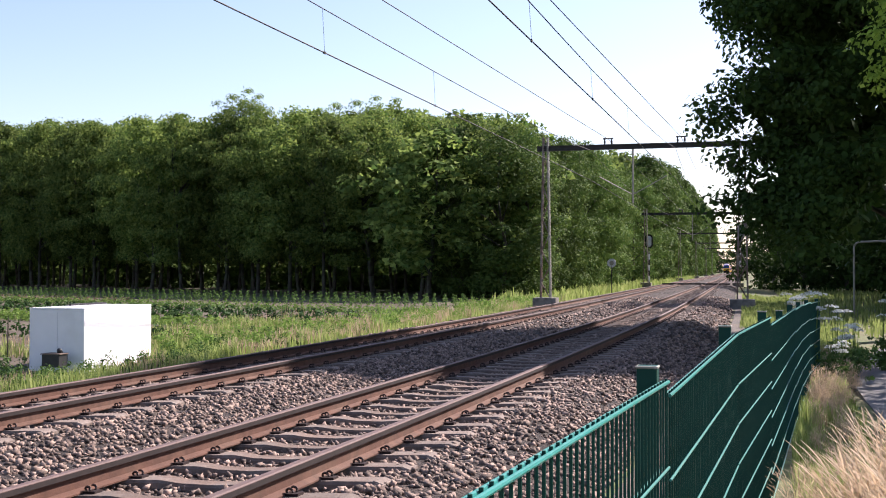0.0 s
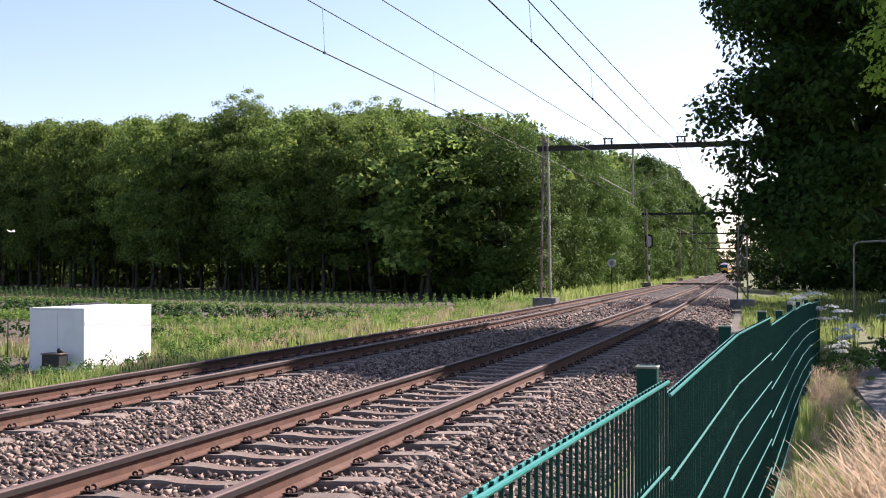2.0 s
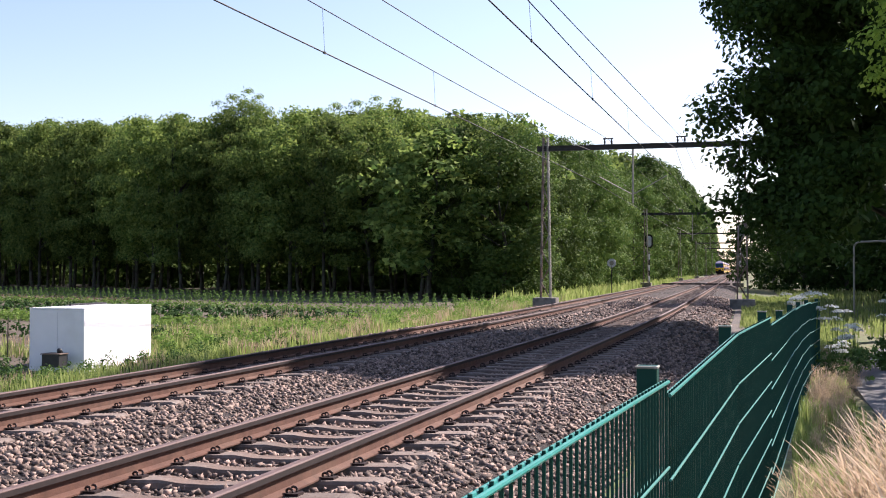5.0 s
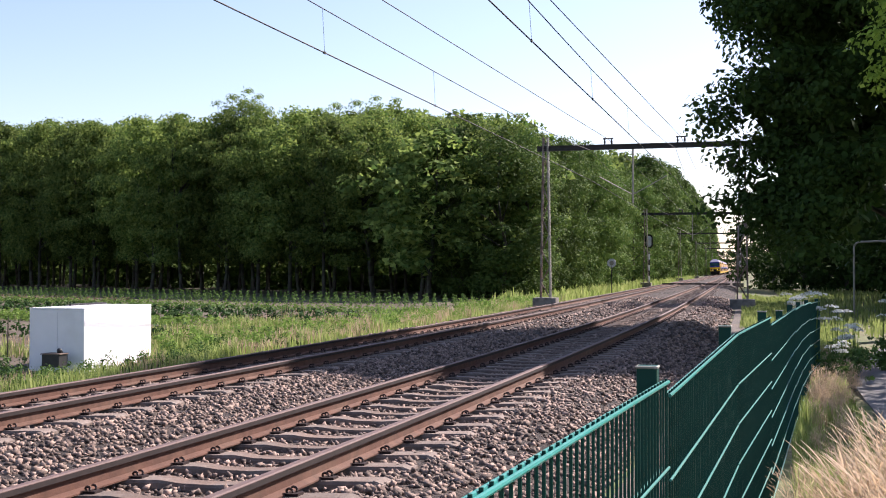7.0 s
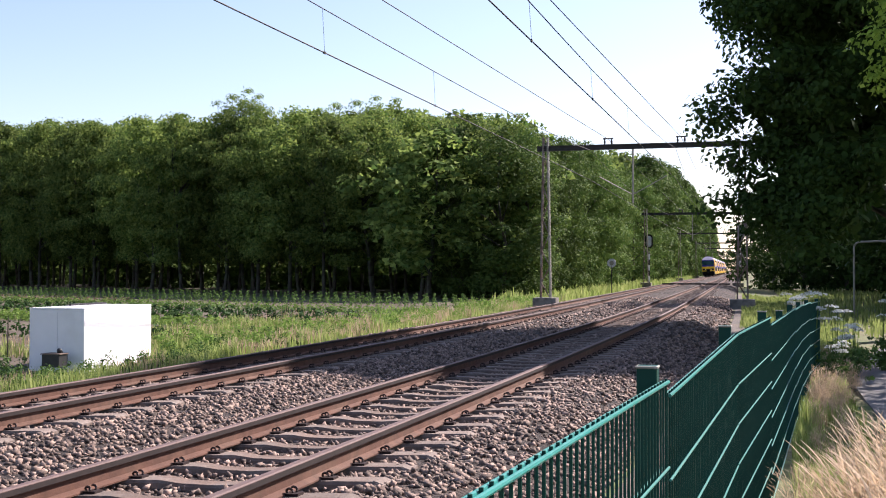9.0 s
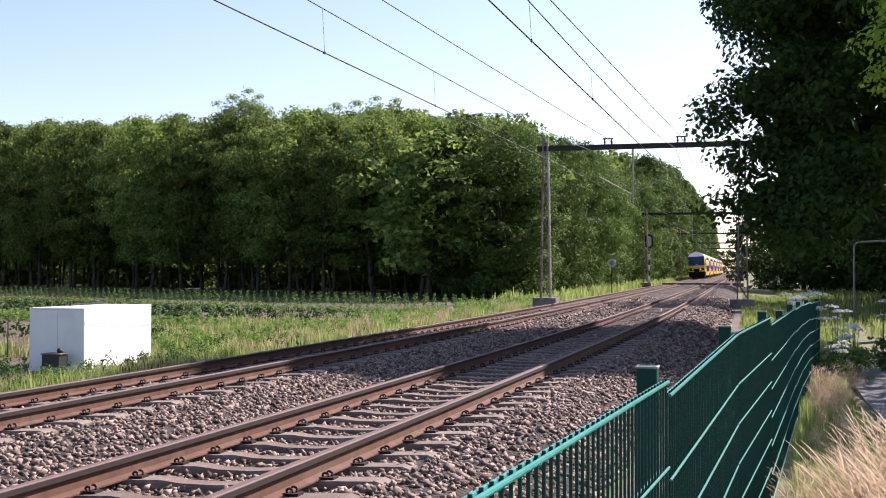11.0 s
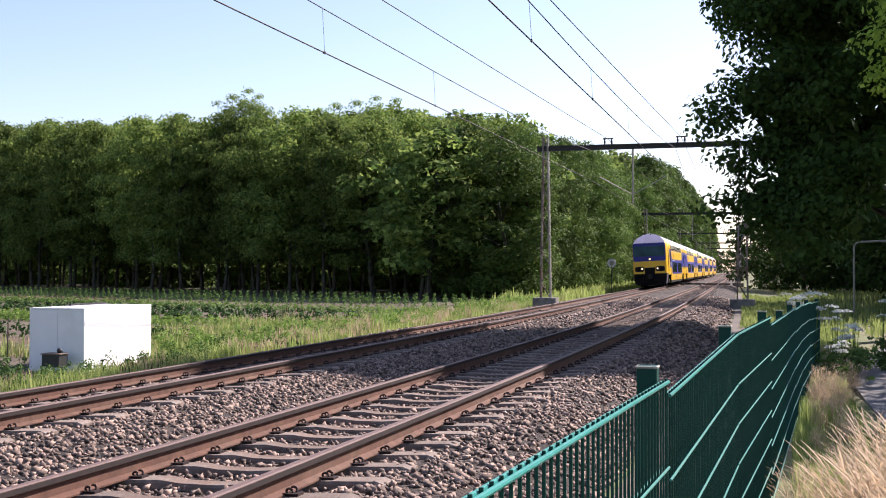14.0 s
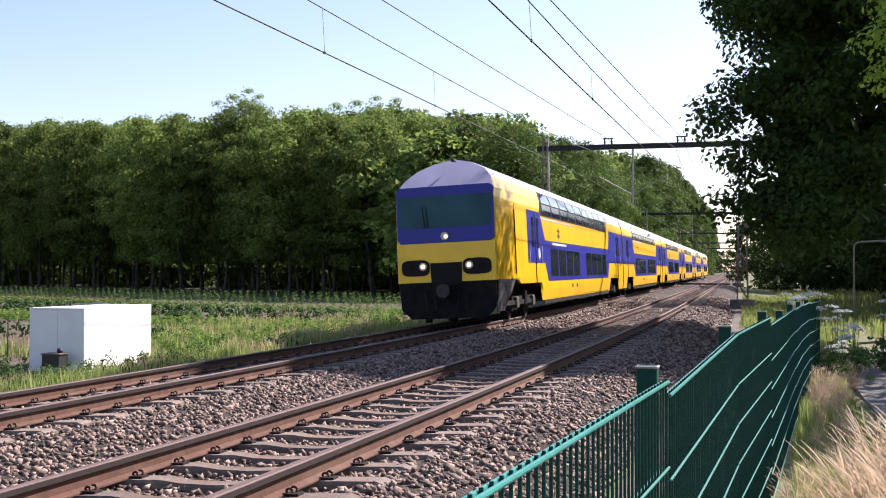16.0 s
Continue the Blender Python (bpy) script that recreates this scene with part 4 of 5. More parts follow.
def build_field_plants():
    """Rows of vegetables and young nursery plants on the field."""
    rng = np.random.default_rng(51)
    along = Vector((-0.945, 0.327, 0)).normalized()
    def row(start, length, pitch, size, n_leaf, leaf, material, name, label, spread=0.5):
        cents = []
        d = 0
        while d < length:
            p = Vector(start) + along * d
            cents.append((p.x + rng.normal(0, 0.06), p.y + rng.normal(0, 0.06), -0.56 + size * 0.45))
            d += pitch * rng.uniform(0.85, 1.15)
        cents = np.array(cents)
        v, q = leaf_cloud(cents, rng.uniform(0.8, 1.15, len(cents)) * size, np.full(len(cents), n_leaf), leaf, rng, 0.1, 0.75)
        ob = new(name, np_mesh(name, v, q, material))
        tagged(ob, label, "crop row", "rows of the field", kind="stuff")
    def spikes(start, length, pitch, h, name, label):
        cents, rad = [], []
        d = 0
        while d < length:
            p = Vector(start) + along * d
            for k in range(4):
                cents.append((p.x, p.y, -0.56 + h * (0.15 + 0.25 * k)))
                rad.append(h * 0.36 * (1 - 0.24 * k))
            d += pitch * rng.uniform(0.85, 1.15)
        cents = np.array(cents)
        v, q = leaf_cloud(cents, np.array(rad), np.full(len(cents), 22), 0.10, rng, 0.0, 0.9)
        ob = new(name, np_mesh(name, v, q, M_LEAF_H))
        tagged(ob, label, "nursery row", "rows of the field", kind="stuff")
    for i, y in enumerate((53.4, 51.2)):
        spikes((-14.6 - 0.3 * i, y, 0), 86, 0.6, 0.68, "nursery_row", "row of young pointed nursery shrubs")
    row((-36.0, 55.0, 0), 50, 0.6, 0.3, 26, 0.13, M_WITHER, "crop_row", "row of withered brownish plants")
    for i, y in enumerate((44.6, 42.6)):
        row((-14.6, y, 0), 80, 0.42, 0.34, 44, 0.12, M_LEAF_C if i == 0 else M_LEAF_H, "hedge_row", "low green shrub row")
    for i, y in enumerate((40.2, 37.4, 35.4)):
        row((-14.5, y, 0), 66, 0.85, 0.29, 40, 0.17, M_LEAF_D, "cabbage_row", "row of round dark cabbages on bare soil")
    for i, y in enumerate((33.2, 32.2, 31.2, 30.2)):
        row((-14.4 - 0.1 * i, y, 0), 56, 0.3, 0.27, 22, 0.13, M_LEAF_C, "crop_row", "row of leafy bright green vegetables")
    for i in range(2):
        row((-15.0 - 0.3 * i, 25.6 - 1.3 * i, 0), 6 + 20 * i, 0.5, 0.45, 40, 0.13, M_LEAF_D, "crop_row", "row of bushy dark vegetables")
# ---------- things by the line ----------
def build_cabin():
    """White equipment box in the verge, with a dark fitting on its end."""
    cab = empty("equipment_box", pose(-13.27, 19.05, -0.64, 0, 0, 3.0), "white-painted metal equipment box standing in the grass", "equipment box")
    part("body", box(0, 0, 0.62, 1.17, 2.5, 1.18), M_WHITE, cab, bevel=0.012)
    part("lid", box(0, 0, 1.225, 1.176, 2.506, 0.03), M_WHITE, cab, bevel=0.008)
    part("plinth", box(0, 0, 0.02, 0.98, 2.4, 0.1), M_FOOT, cab, "concrete plinth")
    part("rear_strip", box(-0.5, 0.6, 1.258, 0.06, 1.3, 0.04), M_DARKMETAL, cab, "dark rusty strip along the top edge", bevel=0.006)
    part("door_seam", box(0.02, -1.253, 0.62, 0.008, 0.006, 1.1), M_DULLWHITE, cab)
    part("handle", box(0.12, -1.265, 0.4, 0.05, 0.03, 0.05), M_DARKMETAL, cab, "small dark handle", bevel=0.006)
    crate = empty("meter_crate", pose(-12.98, 17.45, -0.5, 0, 0, 3.0), "low dark metal crate in front of the white box", "crate")
    part("crate_body", box(0, 0, 0.14, 0.36, 0.28, 0.24), M_DARKMETAL, crate, bevel=0.01)
    part("crate_lid", box(0, 0, 0.27, 0.4, 0.31, 0.02), M_MAST, crate, bevel=0.005)
    bm = bmesh.new()
    bmesh.ops.create_uvsphere(bm, u_segments=14, v_segments=10, radius=0.05, matrix=Matrix.Translation((0.1, 0, 0.325)))
    part("knob", bm, M_DARKMETAL, crate, smooth=True)


def build_signal(x, y, z0, h, head_h, label):
    sig = empty("railway_signal", Matrix.Translation((x, y, z0)), label, "railway signal", "signals along the line")
    n = 7
    for k in range(n):
        part("post_section", rod((0, 0, h * k / n), (0, 0, h * (k + 1) / n), 0.085, n=12), M_DULLWHITE if k % 2 and k < 6 else M_DARKMETAL, sig, "white band of the post" if k % 2 else "black band of the post")
    out = []
    w, b = 0.42, head_h
    for k in range(24):
        a = 2 * math.pi * k / 24
        out.append((w * math.cos(a), h + b * 0.5 + (b * 0.5 - w) * (1 if math.sin(a) > 0 else -1) + w * math.sin(a)))
    head = part("backboard", prism(out, -0.03, 0.03), M_BLACK, sig, "black rounded backboard")
    part("rim", prism([(px * 0.62, h + b * 0.5 + (pz - h - b * 0.5) * 0.78) for px, pz in out], -0.05, -0.032), M_DULLWHITE, head, "pale face of the signal")
    for k in range(3):
        part("lens_hood", rod((0, -0.2, h + b * (0.3 + 0.2 * k)), (0, -0.04, h + b * (0.3 + 0.2 * k)), 0.1, n=10), M_DULLWHITE, head)
    part("base", box(0, 0, 0.05, 0.5, 0.5, 0.2), M_FOOT, sig, bevel=0.02)


def build_disc_sign():
    sg = empty("disc_sign", Matrix.Translation((-12.3, 80.4, -0.5)), "round grey-white railway sign on a thin post", "railway sign")
    part("post", rod((0, 0, 0), (0, 0, 2.3), 0.035, n=8), M_DARKMETAL, sg)
    part("disc", rod((0, -0.03, 2.32), (0, 0.0, 2.32), 0.32, n=28), M_DULLWHITE, sg, "round pale plate")
    part("mark", rod((0, -0.045, 2.32), (0, -0.034, 2.32), 0.16, n=20), M_GALV, sg, "grey mark that cannot be read")



def build_lamp():
    lamp = empty("street_lamp", Matrix.Translation((2.57, 49.0, -0.5)), "slim grey street lamp with a curved arm by the path", "street lamp")
    pts = [(0, 0, 0), (0, 0, 2.75)] + [(0.25 * (1 - math.cos(a)), 0, 2.75 + 0.25 * math.sin(a)) for a in (0.4, 0.8, 1.2, 1.57)] + [(1.1, 0, 3.03)]
    bm = bmesh.new()
    for p, q in zip(pts, pts[1:]):
        rod(p, q, 0.04, n=8, bm=bm)
    part("pole", bm, M_GALV, lamp)
    part("lamp_head", box(1.35, 0, 3.02, 0.55, 0.16, 0.1), M_GALV, lamp, bevel=0.03)


def build_path():
    pts = [(1.05, 15.0), (0.95, 19.5), (1.36, 22.4), (2.15, 29), (2.75, 34), (4.4, 44), (9.5, 60)]
    verts, faces = [], []
    for i, (x, y) in enumerate([(1.6, -30.0), (1.2, 2.0), (1.1, 9.0)] + pts):
        verts += [(x, y, -0.485), (x + 2.4, y, -0.485), (x + 2.45, y, -0.7), (x - 0.05, y, -0.7)]
    k = len(pts) + 2
    for i in range(k):
        for j in range(4):
            a, b = i * 4 + j, i * 4 + (j + 1) % 4
            faces.append((a, b, b + 4, a + 4))
    p = mesh_ob("path", verts, faces, M_ASPHALT)
    tagged(p, "grey asphalt cycle path along the fence", "path", kind="structure")
    v, f = sweep([(2.55, -0.47), (2.62, -0.405), (3.35, -0.405), (3.42, -0.47)], [-8 + 2 * i for i in range(45)], flat=True, closed=False)
    w = mesh_ob("walkway", v, f, M_CINDER)
    tagged(w, "dark gravel walkway between ballast and fence", "walkway", kind="structure")


def build_trackside_bits():
    """Low cable-duct covers, and far down the line a bar drawn for a shadow."""
    # black bar added to draw a shadow line across the tracks
    for s in (109.0,):
        x, y, th = line_at(s)
        cr = empty("cable_crossing", Matrix.Translation((0, 0, 0)), "black bar across the tracks, put in for a shadow line", "cable trough")
        part("shadow_strip", box(x - 1.4, y, -0.02, 6.4, 0.35, 0.14, rz=math.degrees(th)), M_BLACK, cr, bevel=0.02)
    for s, o in ((29.0, 3.0), (30.2, 3.0)):
        x, y, th = line_at(s)
        c = empty("cable_duct", Matrix.Translation((x + o, y, -0.42)), "low concrete cable duct cover by the ballast", "duct cover", "duct covers")
        part("cover", box(0, 0, 0.04, 0.5, 0.3, 0.1), M_FOOT, c, bevel=0.015)


# ---------- train ----------
HW, TOP = 1.275, 4.2
PROFILE = [(HW - 0.07, 0.42), (HW - 0.02, 0.75), (HW, 1.1), (HW, 2.75), (HW - 0.01, 3.1), (HW - 0.035, 3.36), (HW - 0.15, 3.64), (HW - 0.38, 3.89), (0.5, 4.09), (0.0, TOP)]


def ring(x, taper=0.0, drop=0.0, low=0.42):
    """Cross-section at x, full outline from one sill over the roof to the other."""
    half = [(y * (1 - taper), z if z < 3.34 else 3.34 + (z - 3.34) * (1 - drop)) for y, z in PROFILE]
    pts = [(x, -y, max(z, low)) for y, z in half] + [(x, y, max(z, low)) for y, z in half[-2::-1]]
    return pts


def loft(rings, lo, hi):
    """Skin over the rings' points lo..hi."""
    verts, faces = [], []
    k = hi - lo + 1
    for r in rings:
        verts += r[lo:hi + 1]
    for i in range(len(rings) - 1):
        for j in range(k - 1):
            a = i * k + j
            faces.append((a, a + 1, a + k + 1, a + k))
    return verts, faces


def side_y(z):
    zs, ys = [p[1] for p in PROFILE], [p[0] for p in PROFILE]
    return float(np.interp(z, zs, ys))


def side_panel(parent, name, outline, material, side, lift=0.006, label="", thick=0.02):
    """A plate that follows the car side; outline of (x, z)."""
    xs = [p[0] for p in outline]
    zs = sorted({p[1] for p in outline} | {z for _, z in PROFILE if min(q[1] for q in outline) < z < max(q[1] for q in outline)})
    bm = bmesh.new()
    outer = [bm.verts.new((x, side * (side_y(z) + lift), z)) for x, z in outline]
    f = bm.faces.new(outer)
    bmesh.ops.triangulate(bm, faces=[f])
    for z in zs[1:-1]:
        bmesh.ops.bisect_plane(bm, geom=list(bm.verts) + list(bm.edges) + list(bm.faces), plane_co=(0, 0, z), plane_no=(0, 0, 1))
    for v in bm.verts:
        v.co.y = side * (side_y(v.co.z) + lift)
    bmesh.ops.recalc_face_normals(bm, faces=list(bm.faces))
    ext = bmesh.ops.extrude_face_region(bm, geom=list(bm.faces))
    for v in ext["geom"]:
        if isinstance(v, bmesh.types.BMVert):
            v.co.y -= side * thick
    bmesh.ops.recalc_face_normals(bm, faces=list(bm.faces))
    return part(name, bm, material, parent, label)


def bogie(parent, x):
    bg = part("bogie", box(x, 0, 0.5, 3.0, 2.0, 0.28), M_UNDER, parent, "dark bogie frame", bevel=0.05)
    for wx in (-1.15, 1.15):
        for sg in (-1, 1):
            part("wheel", rod((x + wx, sg * 0.69, 0.42), (x + wx, sg * 0.82, 0.42), 0.42, n=24, bm=rod((x + wx, sg * 0.66, 0.42), (x + wx, sg * 0.69, 0.42), 0.45, n=24)), M_UNDER, bg, "steel wheel")
            part("axle_box", box(x + wx, sg * 0.98, 0.45, 0.36, 0.22, 0.3), M_AXLE, bg, bevel=0.03)
    for sg in (-1, 1):
        part("spring", rod((x, sg * 0.95, 0.35), (x, sg * 0.95, 0.75), 0.16, n=10), M_UNDER, bg)


def coach(name, length, cab, label):
    """Double-deck coach; x forward, the origin on the rail under its middle."""
    car = empty(name, label=label, category="train coach", group="coaches of the train")
    h = length / 2
    last = len(PROFILE) * 2 - 2
    bog = (-h + 3.7, h - 4.4 if cab else h - 3.7)
    rings = [ring(-h + 0.26)]
    for x in bog:
        # the sides are cut out over the bogies
        front = cab and x > 0
        rings += [ring(x - 1.85), ring(x - 1.6, low=0.95), ring(x + 1.45, low=0.95), ring(x + 1.7, low=1.06 if front else 0.42)]
    if cab:
        # the roof is cut off by a sloping flat brow above the windscreen
        rings += [ring(h - 1.27, low=1.06), [(h - 0.12 - max(z - 3.36, 0) * 1.35, y, z) for _, y, z in ring(h, 0.012, low=1.06)]]
    else:
        rings += [ring(h - 0.26)]
    for lo, hi, nm, m in ((0, 5, "side_wall", M_YELLOW), (last - 5, last, "side_wall", M_YELLOW), (5, last - 5, "roof", M_ROOF_SHADED)):
        v, f = loft(rings, lo, hi)
        mesh_ob(nm, v, f, m, car, "yellow painted side" if nm == "side_wall" else "pale grey roof")
    # ends and floor
    for sg, r in ((-1, rings[0]), (1, rings[-1])):
        bm = bmesh.new()
        bm.faces.new([bm.verts.new(p) for p in (r[:6] + r[-6:] if cab and sg > 0 else r)])
        bmesh.ops.recalc_face_normals(bm, faces=list(bm.faces))
        part("end_wall", bm, M_YELLOW if (cab and sg > 0) else M_UNDER, car)
    if cab:
        bm = bmesh.new()
        bm.faces.new([bm.verts.new(p) for p in rings[-1][5:last - 4]])
        part("roof_brow", bm, M_ROOF_SHADED, car, "sloping front of the roof, bluish shade put into its grey")
    part("floor_pan", box(0, 0, 0.45, length - 0.6, 2.1, 0.12), M_UNDER, car)
    for x in bog:
        bogie(car, x)
    # dark frames over the bogies and skirt between them
    for sg in (-1, 1):
        side_panel(car, "skirt", [(bog[0] + 2.2, 0.3), (bog[1] - 2.2, 0.3), (bog[1] - 2.2, 0.47), (bog[0] + 2.2, 0.47)], M_UNDER, sg, 0.0)
        lo_a, lo_b = bog[0] + 2.5, bog[1] - 2.6
        # blue field: low between the bogies, stepping up to the door zones
        side_panel(car, "blue_field", [(lo_a, 0.98), (lo_b - 0.1, 0.98), (lo_b + 0.35, 1.55), (lo_b + 0.5, 1.62), (lo_b + 0.3, 2.2), (lo_a - 0.4, 2.2), (lo_a - 0.5, 1.55)], M_BLUE, sg, 0.006, "blue painted field")
        side_panel(car, "blue_door_field", [(lo_a - 0.55, 1.62), (lo_a - 0.42, 2.22), (lo_a - 0.8, 3.0), (-h + 0.3, 3.0), (-h + 0.3, 1.62)], M_BLUE, sg, 0.009, "blue painted door zone")
        if cab:
            side_panel(car, "blue_door_field", [(lo_b + 0.52, 1.52), (lo_b + 0.32, 2.22), (lo_b + 1.05, 3.0), (lo_b + 3.0, 3.0), (lo_b + 3.0, 1.52)], M_BLUE, sg, 0.009, "blue painted door zone")
            door_x = lo_b + 1.9
        else:
            side_panel(car, "blue_door_field", [(lo_b + 0.55, 1.62), (lo_b + 0.42, 2.22), (lo_b + 0.8, 3.0), (h - 0.3, 3.0), (h - 0.3, 1.62)], M_BLUE, sg, 0.009, "blue painted door zone")
            door_x = h - 2.4
        for dx in (door_x, -h + 2.4):
            for k in (-0.36, 0.36):
                side_panel(car, "door_window", [(dx + k - 0.16, 1.95), (dx + k + 0.16, 1.95), (dx + k + 0.16, 2.8), (dx + k - 0.16, 2.8)], M_GLASS, sg, 0.014, "narrow dark door pane")
            part("door_seam", box(dx, sg * (HW + 0.012), 1.85, 0.03, 0.02, 2.1), M_BLACK, car)
            part("handrail", box(dx + 0.95, sg * (HW + 0.02), 1.75, 0.03, 0.03, 0.5), M_DULLWHITE, car)
            part("handrail", box(dx - 0.95, sg * (HW + 0.02), 1.75, 0.03, 0.03, 0.5), M_DULLWHITE, car)
        # lower deck panes: two groups of four
        span = lo_b - lo_a
        n = 9
        pitch = span / (n + 0.6)
        for k in range(n):
            if k == 4:
                continue
            x = lo_a + pitch * (k + 0.8)
            side_panel(car, "lower_window", [(x - pitch * 0.43, 1.12), (x + pitch * 0.43, 1.12), (x + pitch * 0.43, 1.95), (x - pitch * 0.43, 1.95)], M_GLASS, sg, 0.016, "dark tinted window pane")
        # upper deck band
        ua, ub = lo_a + 0.2, lo_b + 1.1
        side_panel(car, "upper_band", [(ua, 2.92), (ub, 2.92), (ub - 0.5, 3.66), (ua, 3.66)], M_BLACK, sg, 0.006, "dark surround of the upper windows")
        pu = (ub - ua - 0.5) / n
        for k in range(n):
            x = ua + 0.06 + pu * (k + 0.5)
            side_panel(car, "upper_window", [(x - pu * 0.44, 2.97), (x + pu * 0.44, 2.97), (x + pu * 0.44, 3.27), (x - pu * 0.44, 3.27)], M_GLASS_DARK, sg, 0.014, "dark tinted window pane")
            side_panel(car, "skylight", [(x - pu * 0.44, 3.31), (x + pu * 0.44, 3.31), (x + pu * 0.44, 3.62), (x - pu * 0.44, 3.62)], M_GLASS, sg, 0.014, "curved pane in the roof edge")
        side_panel(car, "gutter_line", [(ub - 6.5, 2.82), (ub - 0.3, 2.82), (ub - 0.3, 2.86), (ub - 6.5, 2.86)], M_DULLWHITE, sg, 0.012, "thin white strip under the upper windows")
        if cab:
            side_panel(car, "shoulder", [(ub - 0.1, 3.33), (h - 0.17, 3.33), (h - 0.54, 3.64), (ub - 0.5, 3.64)], M_YELLOW, sg, 0.004, "yellow shoulder above the cab side")
            side_panel(car, "class_stripe", [(lo_b - 3.6, 2.08), (lo_b - 0.9, 2.08), (lo_b - 0.9, 2.15), (lo_b - 3.6, 2.15)], M_DULLWHITE, sg, 0.02, "white stripe over the lower windows")
            part("class_mark", rod((lo_b + 1.35, sg * (HW - 0.01), 1.78), (lo_b + 1.35, sg * (HW + 0.016), 1.78), 0.16, n=20), M_DULLWHITE, car, "round white mark beside the door")
            part("hatch", box(ub - 0.9, sg * (HW + 0.004), 3.02, 0.9, 0.012, 0.03), M_BLACK, car, "dark slot over the cab door")
        # emblem: plain ring and bars
        for k, (w, z1, z2) in enumerate(((0.22, 2.52, 2.58), (0.22, 2.36, 2.42), (0.05, 2.3, 2.64))):
            ex = lo_b - 2.2
            side_panel(car, "emblem_bar", [(ex - w, z1), (ex + w, z1), (ex + w, z2), (ex - w, z2)], M_RED, sg, 0.01)
        for k in range(2):
            side_panel(car, "vent", [(lo_b - 6 + k, 0.72), (lo_b - 5.75 + k, 0.72), (lo_b - 5.75 + k, 0.84), (lo_b - 6 + k, 0.84)], M_BLACK, sg, 0.006)
    part("gangway", box(-h + 0.05, 0, 2.15, 0.44, 2.2, 3.1), M_BLACK, car, "black rubber gangway")
    for k in range(3):
        part("roof_seam", box(-h + length * (0.25 + 0.25 * k), 0, TOP - 0.005, 0.04, 0.7, 0.02), M_ROOF_SHADED, car)
    if cab:
        build_cab(car, h)
    return car


def build_cab(car, h):
    """The driving end: blue mask with windscreen, headlamps, dark apron, coupler."""
    def plate(name, pts, x0, lean, material, label="", thick=0.05, parent=car):
        # outline of (y, z); the face leans back as it rises
        bm = bmesh.new()
        fr = [bm.verts.new((x0 - max(z - 2.0, 0) * lean, y, z)) for y, z in pts]
        bk = [bm.verts.new((x0 - max(z - 2.0, 0) * lean - thick, y, z)) for y, z in pts]
        bm.faces.new(fr)
        bm.faces.new(bk[::-1])
        for i in range(len(pts)):
            j = (i + 1) % len(pts)
            bm.faces.new((fr[i], bk[i], bk[j], fr[j]))
        bmesh.ops.recalc_face_normals(bm, faces=list(bm.faces))
        return part(name, bm, material, parent, label)
    W = HW * 0.975
    plate("nose_panel", [(-W, 1.08), (W, 1.08), (W, 2.06), (-W, 2.06)], h - 0.02, 0.07, M_YELLOW, "yellow lower nose", 0.14)
    mask = plate("mask", [(-W + 0.1, 2.04), (W - 0.1, 2.04), (W - 0.02, 2.14), (W - 0.005, 3.37), (W - 0.1, 3.44), (-W + 0.1, 3.44), (-W + 0.005, 3.37), (-W + 0.02, 2.14)], h - 0.01, 0.07, M_BLUE, "blue painted front mask", 0.14)
    plate("windscreen", [(-W + 0.12, 2.42), (W - 0.12, 2.42), (W - 0.08, 2.5), (W - 0.06, 3.2), (-W + 0.06, 3.2), (-W + 0.08, 2.5)], h + 0.002, 0.07, M_WSCREEN, "wide tinted windscreen", 0.02, mask)
    for y0, y1 in ((-0.5, -0.56), (-0.42, -0.47)):
        part("wiper", rod((h + 0.01, y0, 2.4), (h - 0.03, y1, 2.95), 0.009, n=5), M_BLACK, mask)
    for sg in (-1, 1):
        out = []
        for k in range(20):
            a = 2 * math.pi * k / 20
            out.append((sg * 0.78 + 0.36 * math.copysign(abs(math.cos(a)) ** 0.5, math.cos(a)), 1.44 + 0.2 * math.copysign(abs(math.sin(a)) ** 0.6, math.sin(a))))
        pod = plate("lamp_pod", out, h, 0.0, M_BLACK, "dark oval lamp housing", 0.03)
        part("headlamp", rod((h - 0.01, sg * 0.585, 1.47), (h + 0.03, sg * 0.585, 1.47), 0.052, n=18), M_LAMP, pod, "glowing round headlamp")
        part("lamp_rim", rod((h - 0.01, sg * 0.585, 1.47), (h + 0.022, sg * 0.585, 1.47), 0.1, n=18), M_LAMPOFF, pod, "round lamp rim")
        part("tail_lamp", rod((h - 0.01, sg * 0.92, 1.44), (h + 0.02, sg * 0.92, 1.44), 0.1, n=18), M_UNDER, pod, "unlit dark red tail lamp")
    part("top_lamp_rim", rod((h - 0.02, 0.0, 2.2), (h + 0.022, 0.0, 2.2), 0.1, n=18), M_LAMPOFF, mask, "round grey lamp rim")
    part("top_lamp", rod((h - 0.02, 0.03, 2.19), (h + 0.03, 0.03, 2.19), 0.045, n=18), M_LAMP, mask, "glowing round upper headlamp")
    plate("connector_box", [(-0.38, 1.0), (0.38, 1.0), (0.4, 1.55), (-0.4, 1.55)], h + 0.012, 0.0, M_BLACK, "black grille between the lamps", 0.03)
    for k in range(5):
        part("grille_bar", box(h + 0.015, 0, 1.06 + 0.11 * k, 0.014, 0.74, 0.02), M_UNDER, car)
    plate("apron", [(-W + 0.02, 1.08), (-W + 0.05, 0.42), (-W + 0.3, 0.18), (W - 0.3, 0.18), (W - 0.05, 0.42), (W - 0.02, 1.08)], h - 0.06, 0.0, M_UNDER, "dark dirty apron", 0.12)
